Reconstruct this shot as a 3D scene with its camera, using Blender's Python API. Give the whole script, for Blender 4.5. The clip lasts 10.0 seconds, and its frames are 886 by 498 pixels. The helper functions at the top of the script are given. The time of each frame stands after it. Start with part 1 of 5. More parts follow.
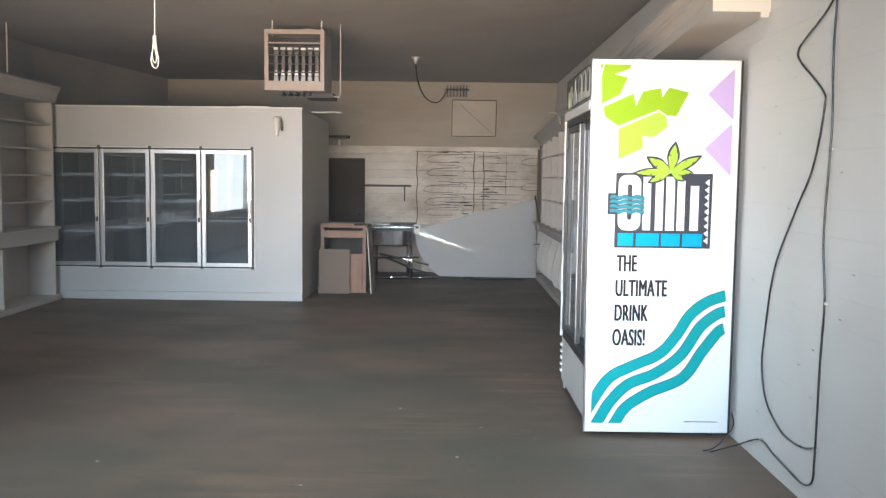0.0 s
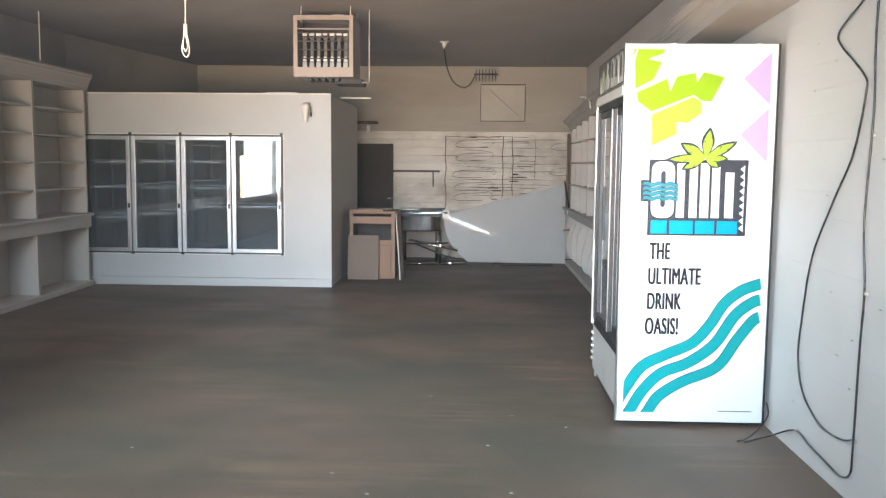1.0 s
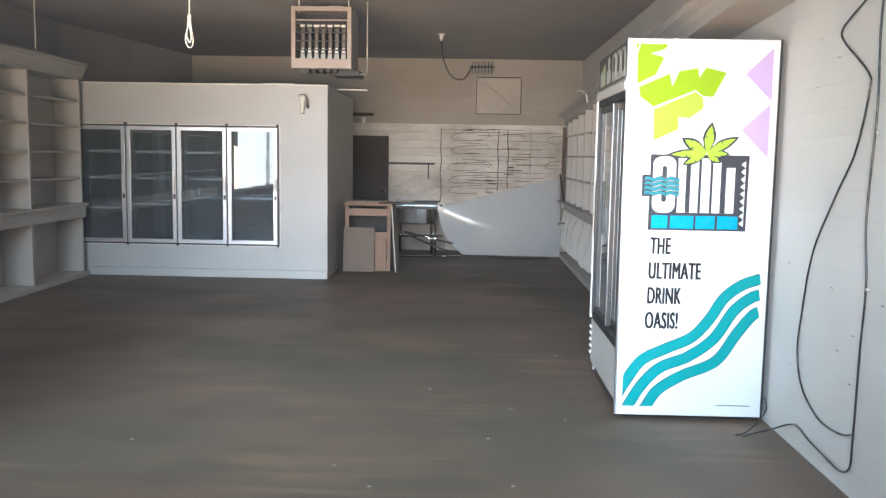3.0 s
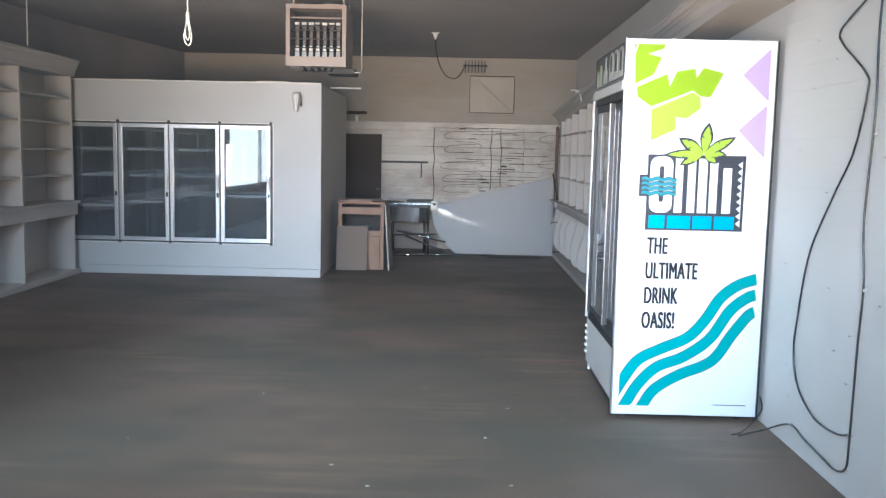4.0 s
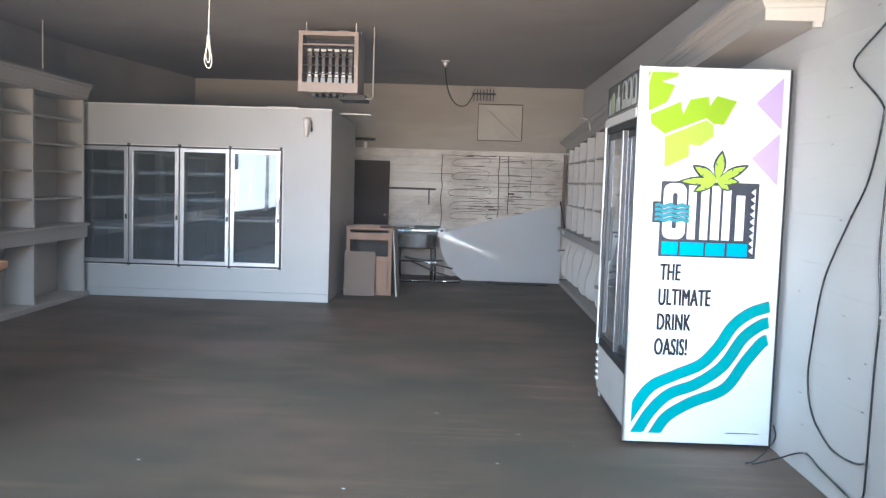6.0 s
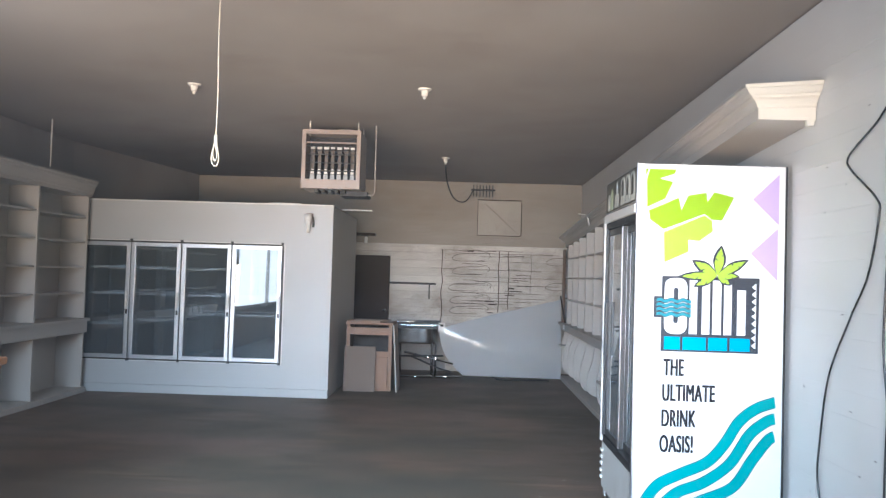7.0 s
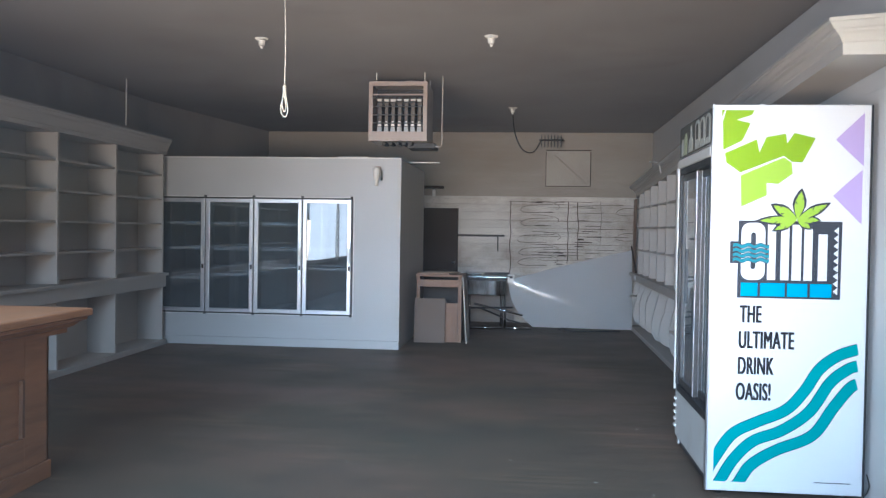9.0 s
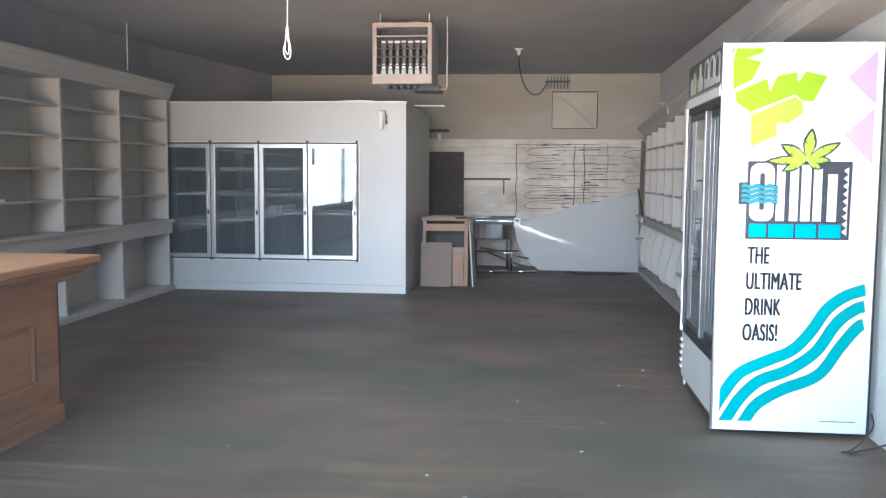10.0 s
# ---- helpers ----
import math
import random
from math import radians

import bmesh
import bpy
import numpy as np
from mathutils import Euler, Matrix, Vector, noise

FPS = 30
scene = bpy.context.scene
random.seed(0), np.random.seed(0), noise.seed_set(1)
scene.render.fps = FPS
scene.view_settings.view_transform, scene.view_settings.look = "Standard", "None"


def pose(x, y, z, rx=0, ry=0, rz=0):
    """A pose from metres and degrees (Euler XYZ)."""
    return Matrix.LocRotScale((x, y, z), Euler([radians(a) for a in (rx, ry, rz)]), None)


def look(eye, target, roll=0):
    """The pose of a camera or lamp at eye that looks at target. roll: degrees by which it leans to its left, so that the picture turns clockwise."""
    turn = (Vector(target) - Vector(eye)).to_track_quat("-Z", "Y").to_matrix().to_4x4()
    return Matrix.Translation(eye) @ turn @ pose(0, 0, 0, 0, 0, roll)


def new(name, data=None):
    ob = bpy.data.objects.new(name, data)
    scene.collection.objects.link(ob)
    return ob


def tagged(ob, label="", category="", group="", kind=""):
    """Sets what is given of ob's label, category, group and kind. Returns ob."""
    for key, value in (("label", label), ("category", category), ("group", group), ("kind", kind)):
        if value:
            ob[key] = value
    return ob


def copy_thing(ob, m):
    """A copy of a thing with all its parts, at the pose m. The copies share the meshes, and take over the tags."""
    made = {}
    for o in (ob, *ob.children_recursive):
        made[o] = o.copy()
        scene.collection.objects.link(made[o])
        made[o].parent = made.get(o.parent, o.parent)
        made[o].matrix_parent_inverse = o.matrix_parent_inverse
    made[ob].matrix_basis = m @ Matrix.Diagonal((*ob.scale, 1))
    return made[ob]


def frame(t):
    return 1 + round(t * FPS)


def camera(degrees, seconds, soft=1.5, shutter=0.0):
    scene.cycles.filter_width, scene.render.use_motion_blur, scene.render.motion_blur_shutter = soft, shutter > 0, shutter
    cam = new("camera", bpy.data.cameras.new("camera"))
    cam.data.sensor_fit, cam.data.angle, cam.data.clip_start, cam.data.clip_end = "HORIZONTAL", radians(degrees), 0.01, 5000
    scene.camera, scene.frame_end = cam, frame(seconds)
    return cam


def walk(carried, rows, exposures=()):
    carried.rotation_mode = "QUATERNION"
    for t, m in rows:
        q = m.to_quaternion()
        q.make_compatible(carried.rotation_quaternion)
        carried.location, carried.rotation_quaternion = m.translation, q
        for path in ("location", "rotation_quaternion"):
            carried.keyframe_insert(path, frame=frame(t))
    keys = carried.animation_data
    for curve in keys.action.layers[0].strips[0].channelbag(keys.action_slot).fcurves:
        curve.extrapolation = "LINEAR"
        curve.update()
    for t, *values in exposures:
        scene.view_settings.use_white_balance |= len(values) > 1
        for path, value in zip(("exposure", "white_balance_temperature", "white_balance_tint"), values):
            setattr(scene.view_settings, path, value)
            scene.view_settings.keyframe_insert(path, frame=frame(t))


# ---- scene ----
cam = camera(54.7, 10.0, 1.3)
PATH = [
    (0, (0.396, 0.209, 1.47), (0.382, 2.203, 1.308), 0.7),
    (0.5, (0.386, 0.223, 1.482), (0.307, 2.212, 1.293), 0.6),
    (1, (0.379, 0.237, 1.487), (0.301, 2.225, 1.288), 0.5),
    (1.5, (0.368, 0.233, 1.487), (0.291, 2.221, 1.281), 0.6),
    (2, (0.354, 0.238, 1.492), (0.284, 2.225, 1.281), 0.7),
    (2.5, (0.341, 0.233, 1.491), (0.274, 2.22, 1.277), 0.8),
    (4, (0.282, 0.237, 1.495), (0.248, 2.225, 1.275), 1.2),
    (4.5, (0.268, 0.243, 1.488), (0.236, 2.231, 1.272), 1.3),
    (5, (0.249, 0.246, 1.488), (0.22, 2.234, 1.271), 1.6),
    (6.3, (0.219, 0.222, 1.47), (0.173, 2.219, 1.366), 1.8),
    (6.5, (0.214, 0.224, 1.48), (0.169, 2.223, 1.421), 1.8),
    (7, (0.215, 0.213, 1.476), (0.166, 2.211, 1.541), 1.7),
    (7.5, (0.209, 0.213, 1.471), (0.146, 2.209, 1.59), 1.4),
    (8, (0.208, 0.212, 1.468), (0.105, 2.202, 1.645), 1.1),
    (8.5, (0.196, 0.23, 1.449), (0.046, 2.223, 1.523), 1.1),
    (9, (0.204, 0.232, 1.443), (0.0, 2.221, 1.398), 0.9),
    (9.5, (0.192, 0.238, 1.442), (-0.015, 2.222, 1.296), 0.5),
    (10, (0.197, 0.245, 1.439), (-0.018, 2.226, 1.264), 0.4),
]
LIGHT = [
    (0, -0.05, 6200, 10), (0.5, 0.13, 6300, 10), (1, 0.19, 6300, 10), (1.5, 0.19, 6280, 10), (2, -0.05, 6380, 10), (2.5, 0.06, 6320, 10), (4, 0.04, 5620, 9), (4.5, -0.05, 5540, 9),
    (5, -0.22, 5740, 10), (6.5, 0.15, 5620, 10), (7, 0.07, 5640, 10), (7.5, 0.05, 5660, 10), (8, 0.01, 5720, 10), (8.5, -0.09, 5640, 9),
    (9, -0.38, 5320, 9), (9.5, -0.47, 5500, 7), (10, 0.25, 5640, 9),
]
walk(cam, [(t, look(eye, target, roll)) for t, eye, target, roll in PATH], LIGHT)

# ---------- world and light ----------
world = bpy.data.worlds.new("sky")
scene.world = world
world.use_nodes = True
wn = world.node_tree.nodes
sky = wn.new("ShaderNodeTexSky")
sky.sky_type = "NISHITA"
sky.sun_disc = False
sky.sun_elevation = radians(48)
sky.sun_rotation = radians(60)
world.node_tree.links.new(sky.outputs[0], wn["Background"].inputs[0])
wn["Background"].inputs[1].default_value = 0.10
sun = new("sun", bpy.data.lights.new("sun", "SUN"))
sun.data.energy, sun.data.angle, sun.data.color = 3.0, radians(0.5), (1.0, 0.95, 0.88)
sun.matrix_world = look((12, 7, 15), (0, 0, 0))


def window_light(name, x, y, z, aim, wide, high, watts, spread, color):
    la = new(name, bpy.data.lights.new(name, "AREA"))
    la.data.shape, la.data.size, la.data.size_y = "RECTANGLE", wide, high
    la.data.energy, la.data.color = watts, color
    la.data.spread = radians(spread)
    la.matrix_world = look((x, y, z), aim)
    return la


window_light("shopfront_sky_light", -1.2, 0.86, 2.22, (-0.3, 10, -1.2), 4.6, 1.1, 116, 56, (0.62, 0.83, 1.0))
window_light("pavement_bounce_light", -1.1, 0.82, 1.13, (-0.5, 10, 3.1), 4.8, 1.0, 94, 55, (1.0, 0.73, 0.48))
window_light("side_window_daylight", -4.05, 2.46, 1.6, (4, 2.46, 1.45), 3.5, 1.6, 98, 180, (0.92, 0.97, 1.0))


# ---------- materials ----------
def mat(name, color, rough=0.6, metal=0.0, vary=0.12, scale=3.0, fine=40.0, bump=0.15, stretch=(1, 1, 1), stain=None, stain_amount=0.0, island=0.0, spec=0.5, stain_at=0.48):
    """A procedural surface: two scales of colour change, optional stains with a colour of their own, and fine relief."""
    m = bpy.data.materials.new(name)
    m.use_nodes = True
    nt = m.node_tree
    n, l = nt.nodes, nt.links
    b = n["Principled BSDF"]
    co = n.new("ShaderNodeNewGeometry")
    mp = n.new("ShaderNodeMapping")
    mp.inputs["Scale"].default_value = stretch
    l.new(co.outputs["Position"], mp.inputs[0])
    n1 = n.new("ShaderNodeTexNoise")
    n1.inputs["Scale"].default_value, n1.inputs["Detail"].default_value = scale, 6
    n2 = n.new("ShaderNodeTexNoise")
    n2.inputs["Scale"].default_value, n2.inputs["Detail"].default_value = fine, 4
    l.new(mp.outputs[0], n1.inputs[0])
    l.new(mp.outputs[0], n2.inputs[0])
    add = n.new("ShaderNodeMath")
    add.operation = "MULTIPLY_ADD"
    l.new(n2.outputs[0], add.inputs[0])
    add.inputs[1].default_value = 0.45
    l.new(n1.outputs[0], add.inputs[2])
    rg = n.new("ShaderNodeMapRange")
    rg.inputs[1].default_value, rg.inputs[2].default_value = 0.35, 1.1
    rg.inputs[3].default_value, rg.inputs[4].default_value = 1.0 - vary, 1.0 + vary
    l.new(add.outputs[0], rg.inputs[0])
    val = rg.outputs[0]
    if island:
        ob = n.new("ShaderNodeObjectInfo")
        ir = n.new("ShaderNodeMapRange")
        ir.inputs[3].default_value, ir.inputs[4].default_value = 1.0 - island, 1.0 + island
        l.new(ob.outputs["Random"], ir.inputs[0])
        mu = n.new("ShaderNodeMath")
        mu.operation = "MULTIPLY"
        l.new(val, mu.inputs[0])
        l.new(ir.outputs[0], mu.inputs[1])
        val = mu.outputs[0]
    mix = n.new("ShaderNodeMix")
    mix.data_type, mix.blend_type = "RGBA", "MULTIPLY"
    mix.inputs[0].default_value = 1.0
    mix.inputs[6].default_value = (*color, 1)
    l.new(val, mix.inputs[7])
    out = mix.outputs[2]
    if stain:
        n3 = n.new("ShaderNodeTexNoise")
        n3.inputs["Scale"].default_value, n3.inputs["Detail"].default_value, n3.inputs["Roughness"].default_value = scale * 0.7, 9, 0.7
        l.new(mp.outputs[0], n3.inputs[0])
        sr = n.new("ShaderNodeMapRange")
        sr.inputs[1].default_value, sr.inputs[2].default_value, sr.inputs[4].default_value = stain_at, stain_at + 0.24, stain_amount
        l.new(n3.outputs[0], sr.inputs[0])
        ms = n.new("ShaderNodeMix")
        ms.data_type = "RGBA"
        ms.inputs[7].default_value = (*stain, 1)
        l.new(sr.outputs[0], ms.inputs[0])
        l.new(out, ms.inputs[6])
        out = ms.outputs[2]
    l.new(out, b.inputs["Base Color"])
    b.inputs["Metallic"].default_value = metal
    b.inputs["Specular IOR Level"].default_value = spec
    rr = n.new("ShaderNodeMapRange")
    rr.inputs[3].default_value, rr.inputs[4].default_value = max(0.02, rough - 0.1), min(1, rough + 0.1)
    l.new(n1.outputs[0], rr.inputs[0])
    l.new(rr.outputs[0], b.inputs["Roughness"])
    if bump:
        bp = n.new("ShaderNodeBump")
        bp.inputs["Strength"].default_value, bp.inputs["Distance"].default_value = bump, 0.004
        l.new(add.outputs[0], bp.inputs["Height"])
        l.new(bp.outputs[0], b.inputs["Normal"])
    return m


def glass_mat(name, tint=(1, 1, 1), rough=0.02, clear=1.0, dust=0.0, gloss=4.0, size=3.0):
    """Thin flat glass: clear, with a mirror gloss after Fresnel."""
    m = bpy.data.materials.new(name)
    m.use_nodes = True
    n, l = m.node_tree.nodes, m.node_tree.links
    n.remove(n["Principled BSDF"])
    tr = n.new("ShaderNodeBsdfTransparent")
    tr.inputs[0].default_value = (*[c * clear for c in tint], 1)
    gl = n.new("ShaderNodeBsdfGlossy")
    gl.inputs["Roughness"].default_value = rough
    fr = n.new("ShaderNodeFresnel")
    fr.inputs[0].default_value = 1.5
    mu = n.new("ShaderNodeMath")
    mu.operation, mu.inputs[1].default_value = "MULTIPLY", gloss
    mx = n.new("ShaderNodeMixShader")
    l.new(fr.outputs[0], mu.inputs[0])
    l.new(mu.outputs[0], mx.inputs[0])
    l.new(tr.outputs[0], mx.inputs[1])
    l.new(gl.outputs[0], mx.inputs[2])
    if dust:
        df = n.new("ShaderNodeBsdfDiffuse")
        df.inputs[0].default_value = (0.48, 0.56, 0.62, 1)
        co = n.new("ShaderNodeTexCoord")
        ns = n.new("ShaderNodeTexNoise")
        ns.inputs["Scale"].default_value, ns.inputs["Detail"].default_value = size, 6
        rg = n.new("ShaderNodeMapRange")
        rg.inputs[1].default_value, rg.inputs[2].default_value = 0.3, 0.75
        rg.inputs[3].default_value, rg.inputs[4].default_value = dust * 0.5, dust * 1.5
        l.new(co.outputs["Object"], ns.inputs[0])
        l.new(ns.outputs[0], rg.inputs[0])
        m2 = n.new("ShaderNodeMixShader")
        l.new(rg.outputs[0], m2.inputs[0])
        l.new(mx.outputs[0], m2.inputs[1])
        l.new(df.outputs[0], m2.inputs[2])
        mx = m2
    l.new(mx.outputs[0], n["Material Output"].inputs[0])
    return m


def floor_mat():
    """Old strip flooring: brown wood worn bare in places, grey-olive dust in others, faint joints along x."""
    m = bpy.data.materials.new("worn_dusty_strip_floor")
    m.use_nodes = True
    n, l = m.node_tree.nodes, m.node_tree.links
    b = n["Principled BSDF"]
    co = n.new("ShaderNodeNewGeometry")

    def noisy(stretch, scale, detail, rough, lo, hi, top):
        mp = n.new("ShaderNodeMapping")
        mp.inputs["Scale"].default_value = stretch
        l.new(co.outputs["Position"], mp.inputs[0])
        t = n.new("ShaderNodeTexNoise")
        t.inputs["Scale"].default_value, t.inputs["Detail"].default_value, t.inputs["Roughness"].default_value = scale, detail, rough
        l.new(mp.outputs[0], t.inputs[0])
        r = n.new("ShaderNodeMapRange")
        r.inputs[1].default_value, r.inputs[2].default_value, r.inputs[4].default_value = lo, hi, top
        l.new(t.outputs[0], r.inputs[0])
        return r.outputs[0]

    def math_node(op, p, q):
        k = n.new("ShaderNodeMath")
        k.operation = op
        for i, v in enumerate((p, q)):
            if isinstance(v, (int, float)):
                k.inputs[i].default_value = v
            else:
                l.new(v, k.inputs[i])
        return k.outputs[0]

    def blend(fac, first, second):
        k = n.new("ShaderNodeMix")
        k.data_type = "RGBA"
        l.new(fac, k.inputs[0])
        for i, v in ((6, first), (7, second)):
            if isinstance(v, tuple):
                k.inputs[i].default_value = (*v, 1)
            else:
                l.new(v, k.inputs[i])
        return k.outputs[2]

    dust = noisy((0.8, 1.1, 1), 0.55, 4, 0.55, 0.37, 0.60, 0.95)
    dirt = noisy((1, 1.3, 1), 1.5, 6, 0.65, 0.50, 0.78, 0.75)
    bare_here = noisy((0.9, 1.2, 1), 0.75, 3, 0.5, 0.43, 0.60, 1.0)
    streak = noisy((0.40, 8.0, 1), 1.6, 6, 0.65, 0.48, 0.70, 1.0)
    grain = noisy((2.0, 26.0, 1), 3.0, 4, 0.6, 0.3, 0.7, 1.0)
    col = blend(grain, (0.132, 0.085, 0.058), (0.165, 0.108, 0.074))
    col = blend(dust, col, (0.094, 0.081, 0.057))
    col = blend(math_node("MULTIPLY", streak, bare_here), col, (0.225, 0.145, 0.092))
    col = blend(dirt, col, (0.066, 0.054, 0.041))
    xyz = n.new("ShaderNodeSeparateXYZ")
    l.new(co.outputs["Position"], xyz.inputs[0])
    cell = math_node("FRACT", math_node("MULTIPLY", xyz.outputs[1], 1 / 0.083), 0)
    joint = math_node("MULTIPLY", math_node("LESS_THAN", cell, 0.07), noisy((0.6, 3, 1), 1.4, 3, 0.5, 0.40, 0.70, 0.55))
    col = blend(joint, col, (0.045, 0.036, 0.029))
    l.new(col, b.inputs["Base Color"])
    rr = n.new("ShaderNodeMapRange")
    rr.inputs[3].default_value, rr.inputs[4].default_value = 0.50, 0.72
    l.new(dust, rr.inputs[0])
    l.new(rr.outputs[0], b.inputs["Roughness"])
    b.inputs["Specular IOR Level"].default_value = 0.4
    bp = n.new("ShaderNodeBump")
    bp.inputs["Strength"].default_value, bp.inputs["Distance"].default_value = 0.15, 0.003
    l.new(math_node("SUBTRACT", grain, math_node("MULTIPLY", joint, 2.0)), bp.inputs["Height"])
    l.new(bp.outputs[0], b.inputs["Normal"])
    return m


WHITE_WALL = mat("dirty_white_wall_paint", (0.70, 0.685, 0.665), 0.65, vary=0.08, scale=1.2, stain=(0.38, 0.34, 0.29), stain_amount=0.25)
# Darker and greyer than WHITE_WALL; west and northwest walls and a few small parts.
SHADE_WALL = mat("darker_grey_wall", (0.40, 0.36, 0.32), 0.75, vary=0.12, scale=1.0, stain=(0.2, 0.17, 0.15), stain_amount=0.4)
BEIGE_BOARD = mat("beige_painted_board", (0.35, 0.308, 0.255), 0.7, vary=0.1, scale=1.3, stretch=(0.4, 1, 1.6), stain=(0.24, 0.19, 0.145), stain_amount=0.6, stain_at=0.42, island=0.05)
WHITE_BOARD = mat("stained_white_board", (0.61, 0.565, 0.50), 0.6, vary=0.2, scale=2.0, stretch=(0.8, 1, 1.3), stain=(0.24, 0.175, 0.125), stain_amount=0.8, stain_at=0.45, island=0.10)
HATCH_PAINT = mat("pale_beige_hatch_paint", (0.43, 0.385, 0.325), 0.7, vary=0.14, scale=2.0, stain=(0.28, 0.22, 0.17), stain_amount=0.5, stain_at=0.45)
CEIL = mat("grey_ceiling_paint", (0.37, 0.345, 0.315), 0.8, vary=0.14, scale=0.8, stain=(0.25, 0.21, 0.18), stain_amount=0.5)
FLOOR = floor_mat()
COOLER_PAINT = mat("pale_grey_walk_in_paint", (0.505, 0.50, 0.49), 0.5, vary=0.06, scale=1.3, stain=(0.36, 0.33, 0.285), stain_amount=0.35)
SHELF_PAINT = mat("grey_white_shelf_paint", (0.51, 0.475, 0.435), 0.55, vary=0.08, scale=2.0, stain=(0.4, 0.36, 0.32), stain_amount=0.25)
TRIM_WHITE = mat("cream_trim_paint", (0.80, 0.77, 0.70), 0.45, vary=0.05, scale=3, stain=(0.55, 0.48, 0.38), stain_amount=0.3)
ALU = mat("brushed_aluminium", (0.66, 0.67, 0.69), 0.36, metal=1.0, vary=0.06, scale=4, stretch=(1, 1, 0.2), bump=0.05)
STEEL = mat("scuffed_stainless_steel", (0.58, 0.58, 0.58), 0.18, metal=1.0, vary=0.3, scale=6, bump=0.1)
DARK_STEEL = mat("dull_dark_steel", (0.075, 0.072, 0.07), 0.5, metal=0.3, spec=0.3, vary=0.2, scale=8)
BLACK = mat("black_rubber", (0.02, 0.02, 0.021), 0.5, vary=0.2, scale=12, bump=0.1)
CABLE = mat("black_cable_sheath", (0.022, 0.022, 0.024), 0.28, vary=0.2, scale=12, bump=0.05, spec=0.8)
SIGN = mat("faded_dark_sign_print", (0.075, 0.075, 0.062), 0.35, vary=0.25, scale=8, bump=0)
SIGN_PALE = mat("faded_pale_sign_print", (0.52, 0.53, 0.48), 0.35, vary=0.2, scale=12, bump=0)
SIGN_GREEN = mat("faded_green_sign_print", (0.40, 0.45, 0.27), 0.35, vary=0.2, scale=12, bump=0)
DARK_IN = mat("dark_cabinet_interior", (0.035, 0.032, 0.03), 0.7, vary=0.1)
GREY_IN = mat("dusty_grey_interior", (0.36, 0.37, 0.38), 0.7, vary=0.1)
PANEL = mat("glossy_white_panel", (0.86, 0.86, 0.86), 0.35, vary=0.02, scale=3, bump=0.02)
HEATER = mat("beige_enamel", (0.285, 0.225, 0.19), 0.45, vary=0.08, scale=5, stain=(0.33, 0.24, 0.17), stain_amount=0.35)
HEATER_IN = mat("sooty_heater_inside", (0.045, 0.04, 0.036), 0.7, vary=0.2)
FIN = mat("dusty_metal_fin", (0.105, 0.085, 0.07), 0.55, metal=0.1, vary=0.2, scale=10)
WOOD = mat("honey_oak", (0.41, 0.20, 0.10), 0.4, vary=0.42, scale=3.0, fine=30, stretch=(5, 0.35, 5), bump=0.12)
PLY = mat("brown_particle_board", (0.145, 0.102, 0.076), 0.65, vary=0.12, scale=5, fine=90)
PINE = mat("raw_cabinet_wood", (0.225, 0.125, 0.074), 0.55, vary=0.18, scale=2.5, stretch=(4, 4, 0.6))
DOOR_WOOD = mat("dark_stained_door_wood", (0.045, 0.031, 0.024), 0.6, spec=0.2, vary=0.3, scale=2, stretch=(6, 6, 0.5))
FRP = mat("glossy_white_plastic_sheet", (0.80, 0.81, 0.82), 0.115, spec=0.9, vary=0.03, scale=2, bump=0.04)
RUST = mat("rusted_black_tube", (0.062, 0.044, 0.034), 0.7, vary=0.5, scale=9, stain=(0.16, 0.075, 0.035), stain_amount=0.6)
ROPE = mat("white_cotton_rope", (0.50, 0.46, 0.38), 0.85, vary=0.15, scale=60, bump=0.4)
WHITE_METAL = mat("white_enamel", (0.72, 0.70, 0.66), 0.4, vary=0.06, scale=6, stain=(0.42, 0.37, 0.3), stain_amount=0.4)
LEAF = mat("lime_green_print", (0.29, 0.48, 0.006), 0.4, vary=0.05, bump=0, spec=0.15)
LEAF_PALE = mat("pale_lime_print", (0.40, 0.62, 0.06), 0.4, vary=0.06, bump=0, spec=0.15)
LILAC = mat("lilac_print", (0.55, 0.42, 0.73), 0.4, vary=0.03, bump=0, spec=0.15)
WAVE = mat("dull_teal_print", (0.035, 0.27, 0.34), 0.4, vary=0.05, bump=0, spec=0.15)
TEAL = mat("turquoise_print", (0.003, 0.33, 0.345), 0.4, vary=0.04, bump=0, spec=0.15)
CYAN = mat("bright_cyan_print", (0.0, 0.37, 0.62), 0.4, vary=0.03, bump=0, spec=0.15)
NAVY = mat("charcoal_print", (0.055, 0.06, 0.075), 0.4, vary=0.05, bump=0, spec=0.15)
INK = mat("black_print", (0.018, 0.018, 0.022), 0.4, vary=0.05, bump=0, spec=0.15)
PAVE = mat("pale_concrete_pavement", (0.42, 0.40, 0.37), 0.85, vary=0.12, scale=2)
DUST = mat("paper_scrap", (0.42, 0.4, 0.35), 0.8)
DOOR_GLASS = glass_mat("cooler_door_glass", (0.56, 0.61, 0.64), dust=0.045, gloss=4.6)
# High dust value paints the pale reflection of the room into these panes.
SLIDE_GLASS = glass_mat("pale_sheen_sliding_glass", (0.56, 0.60, 0.63), dust=0.22)
SHOP_GLASS = glass_mat("dusty_shopfront_glass", (0.99, 0.99, 0.99), dust=0.013, gloss=0.45, size=4.0)
CLEAR_GLASS = glass_mat("window_glass", (0.96, 0.98, 0.97))


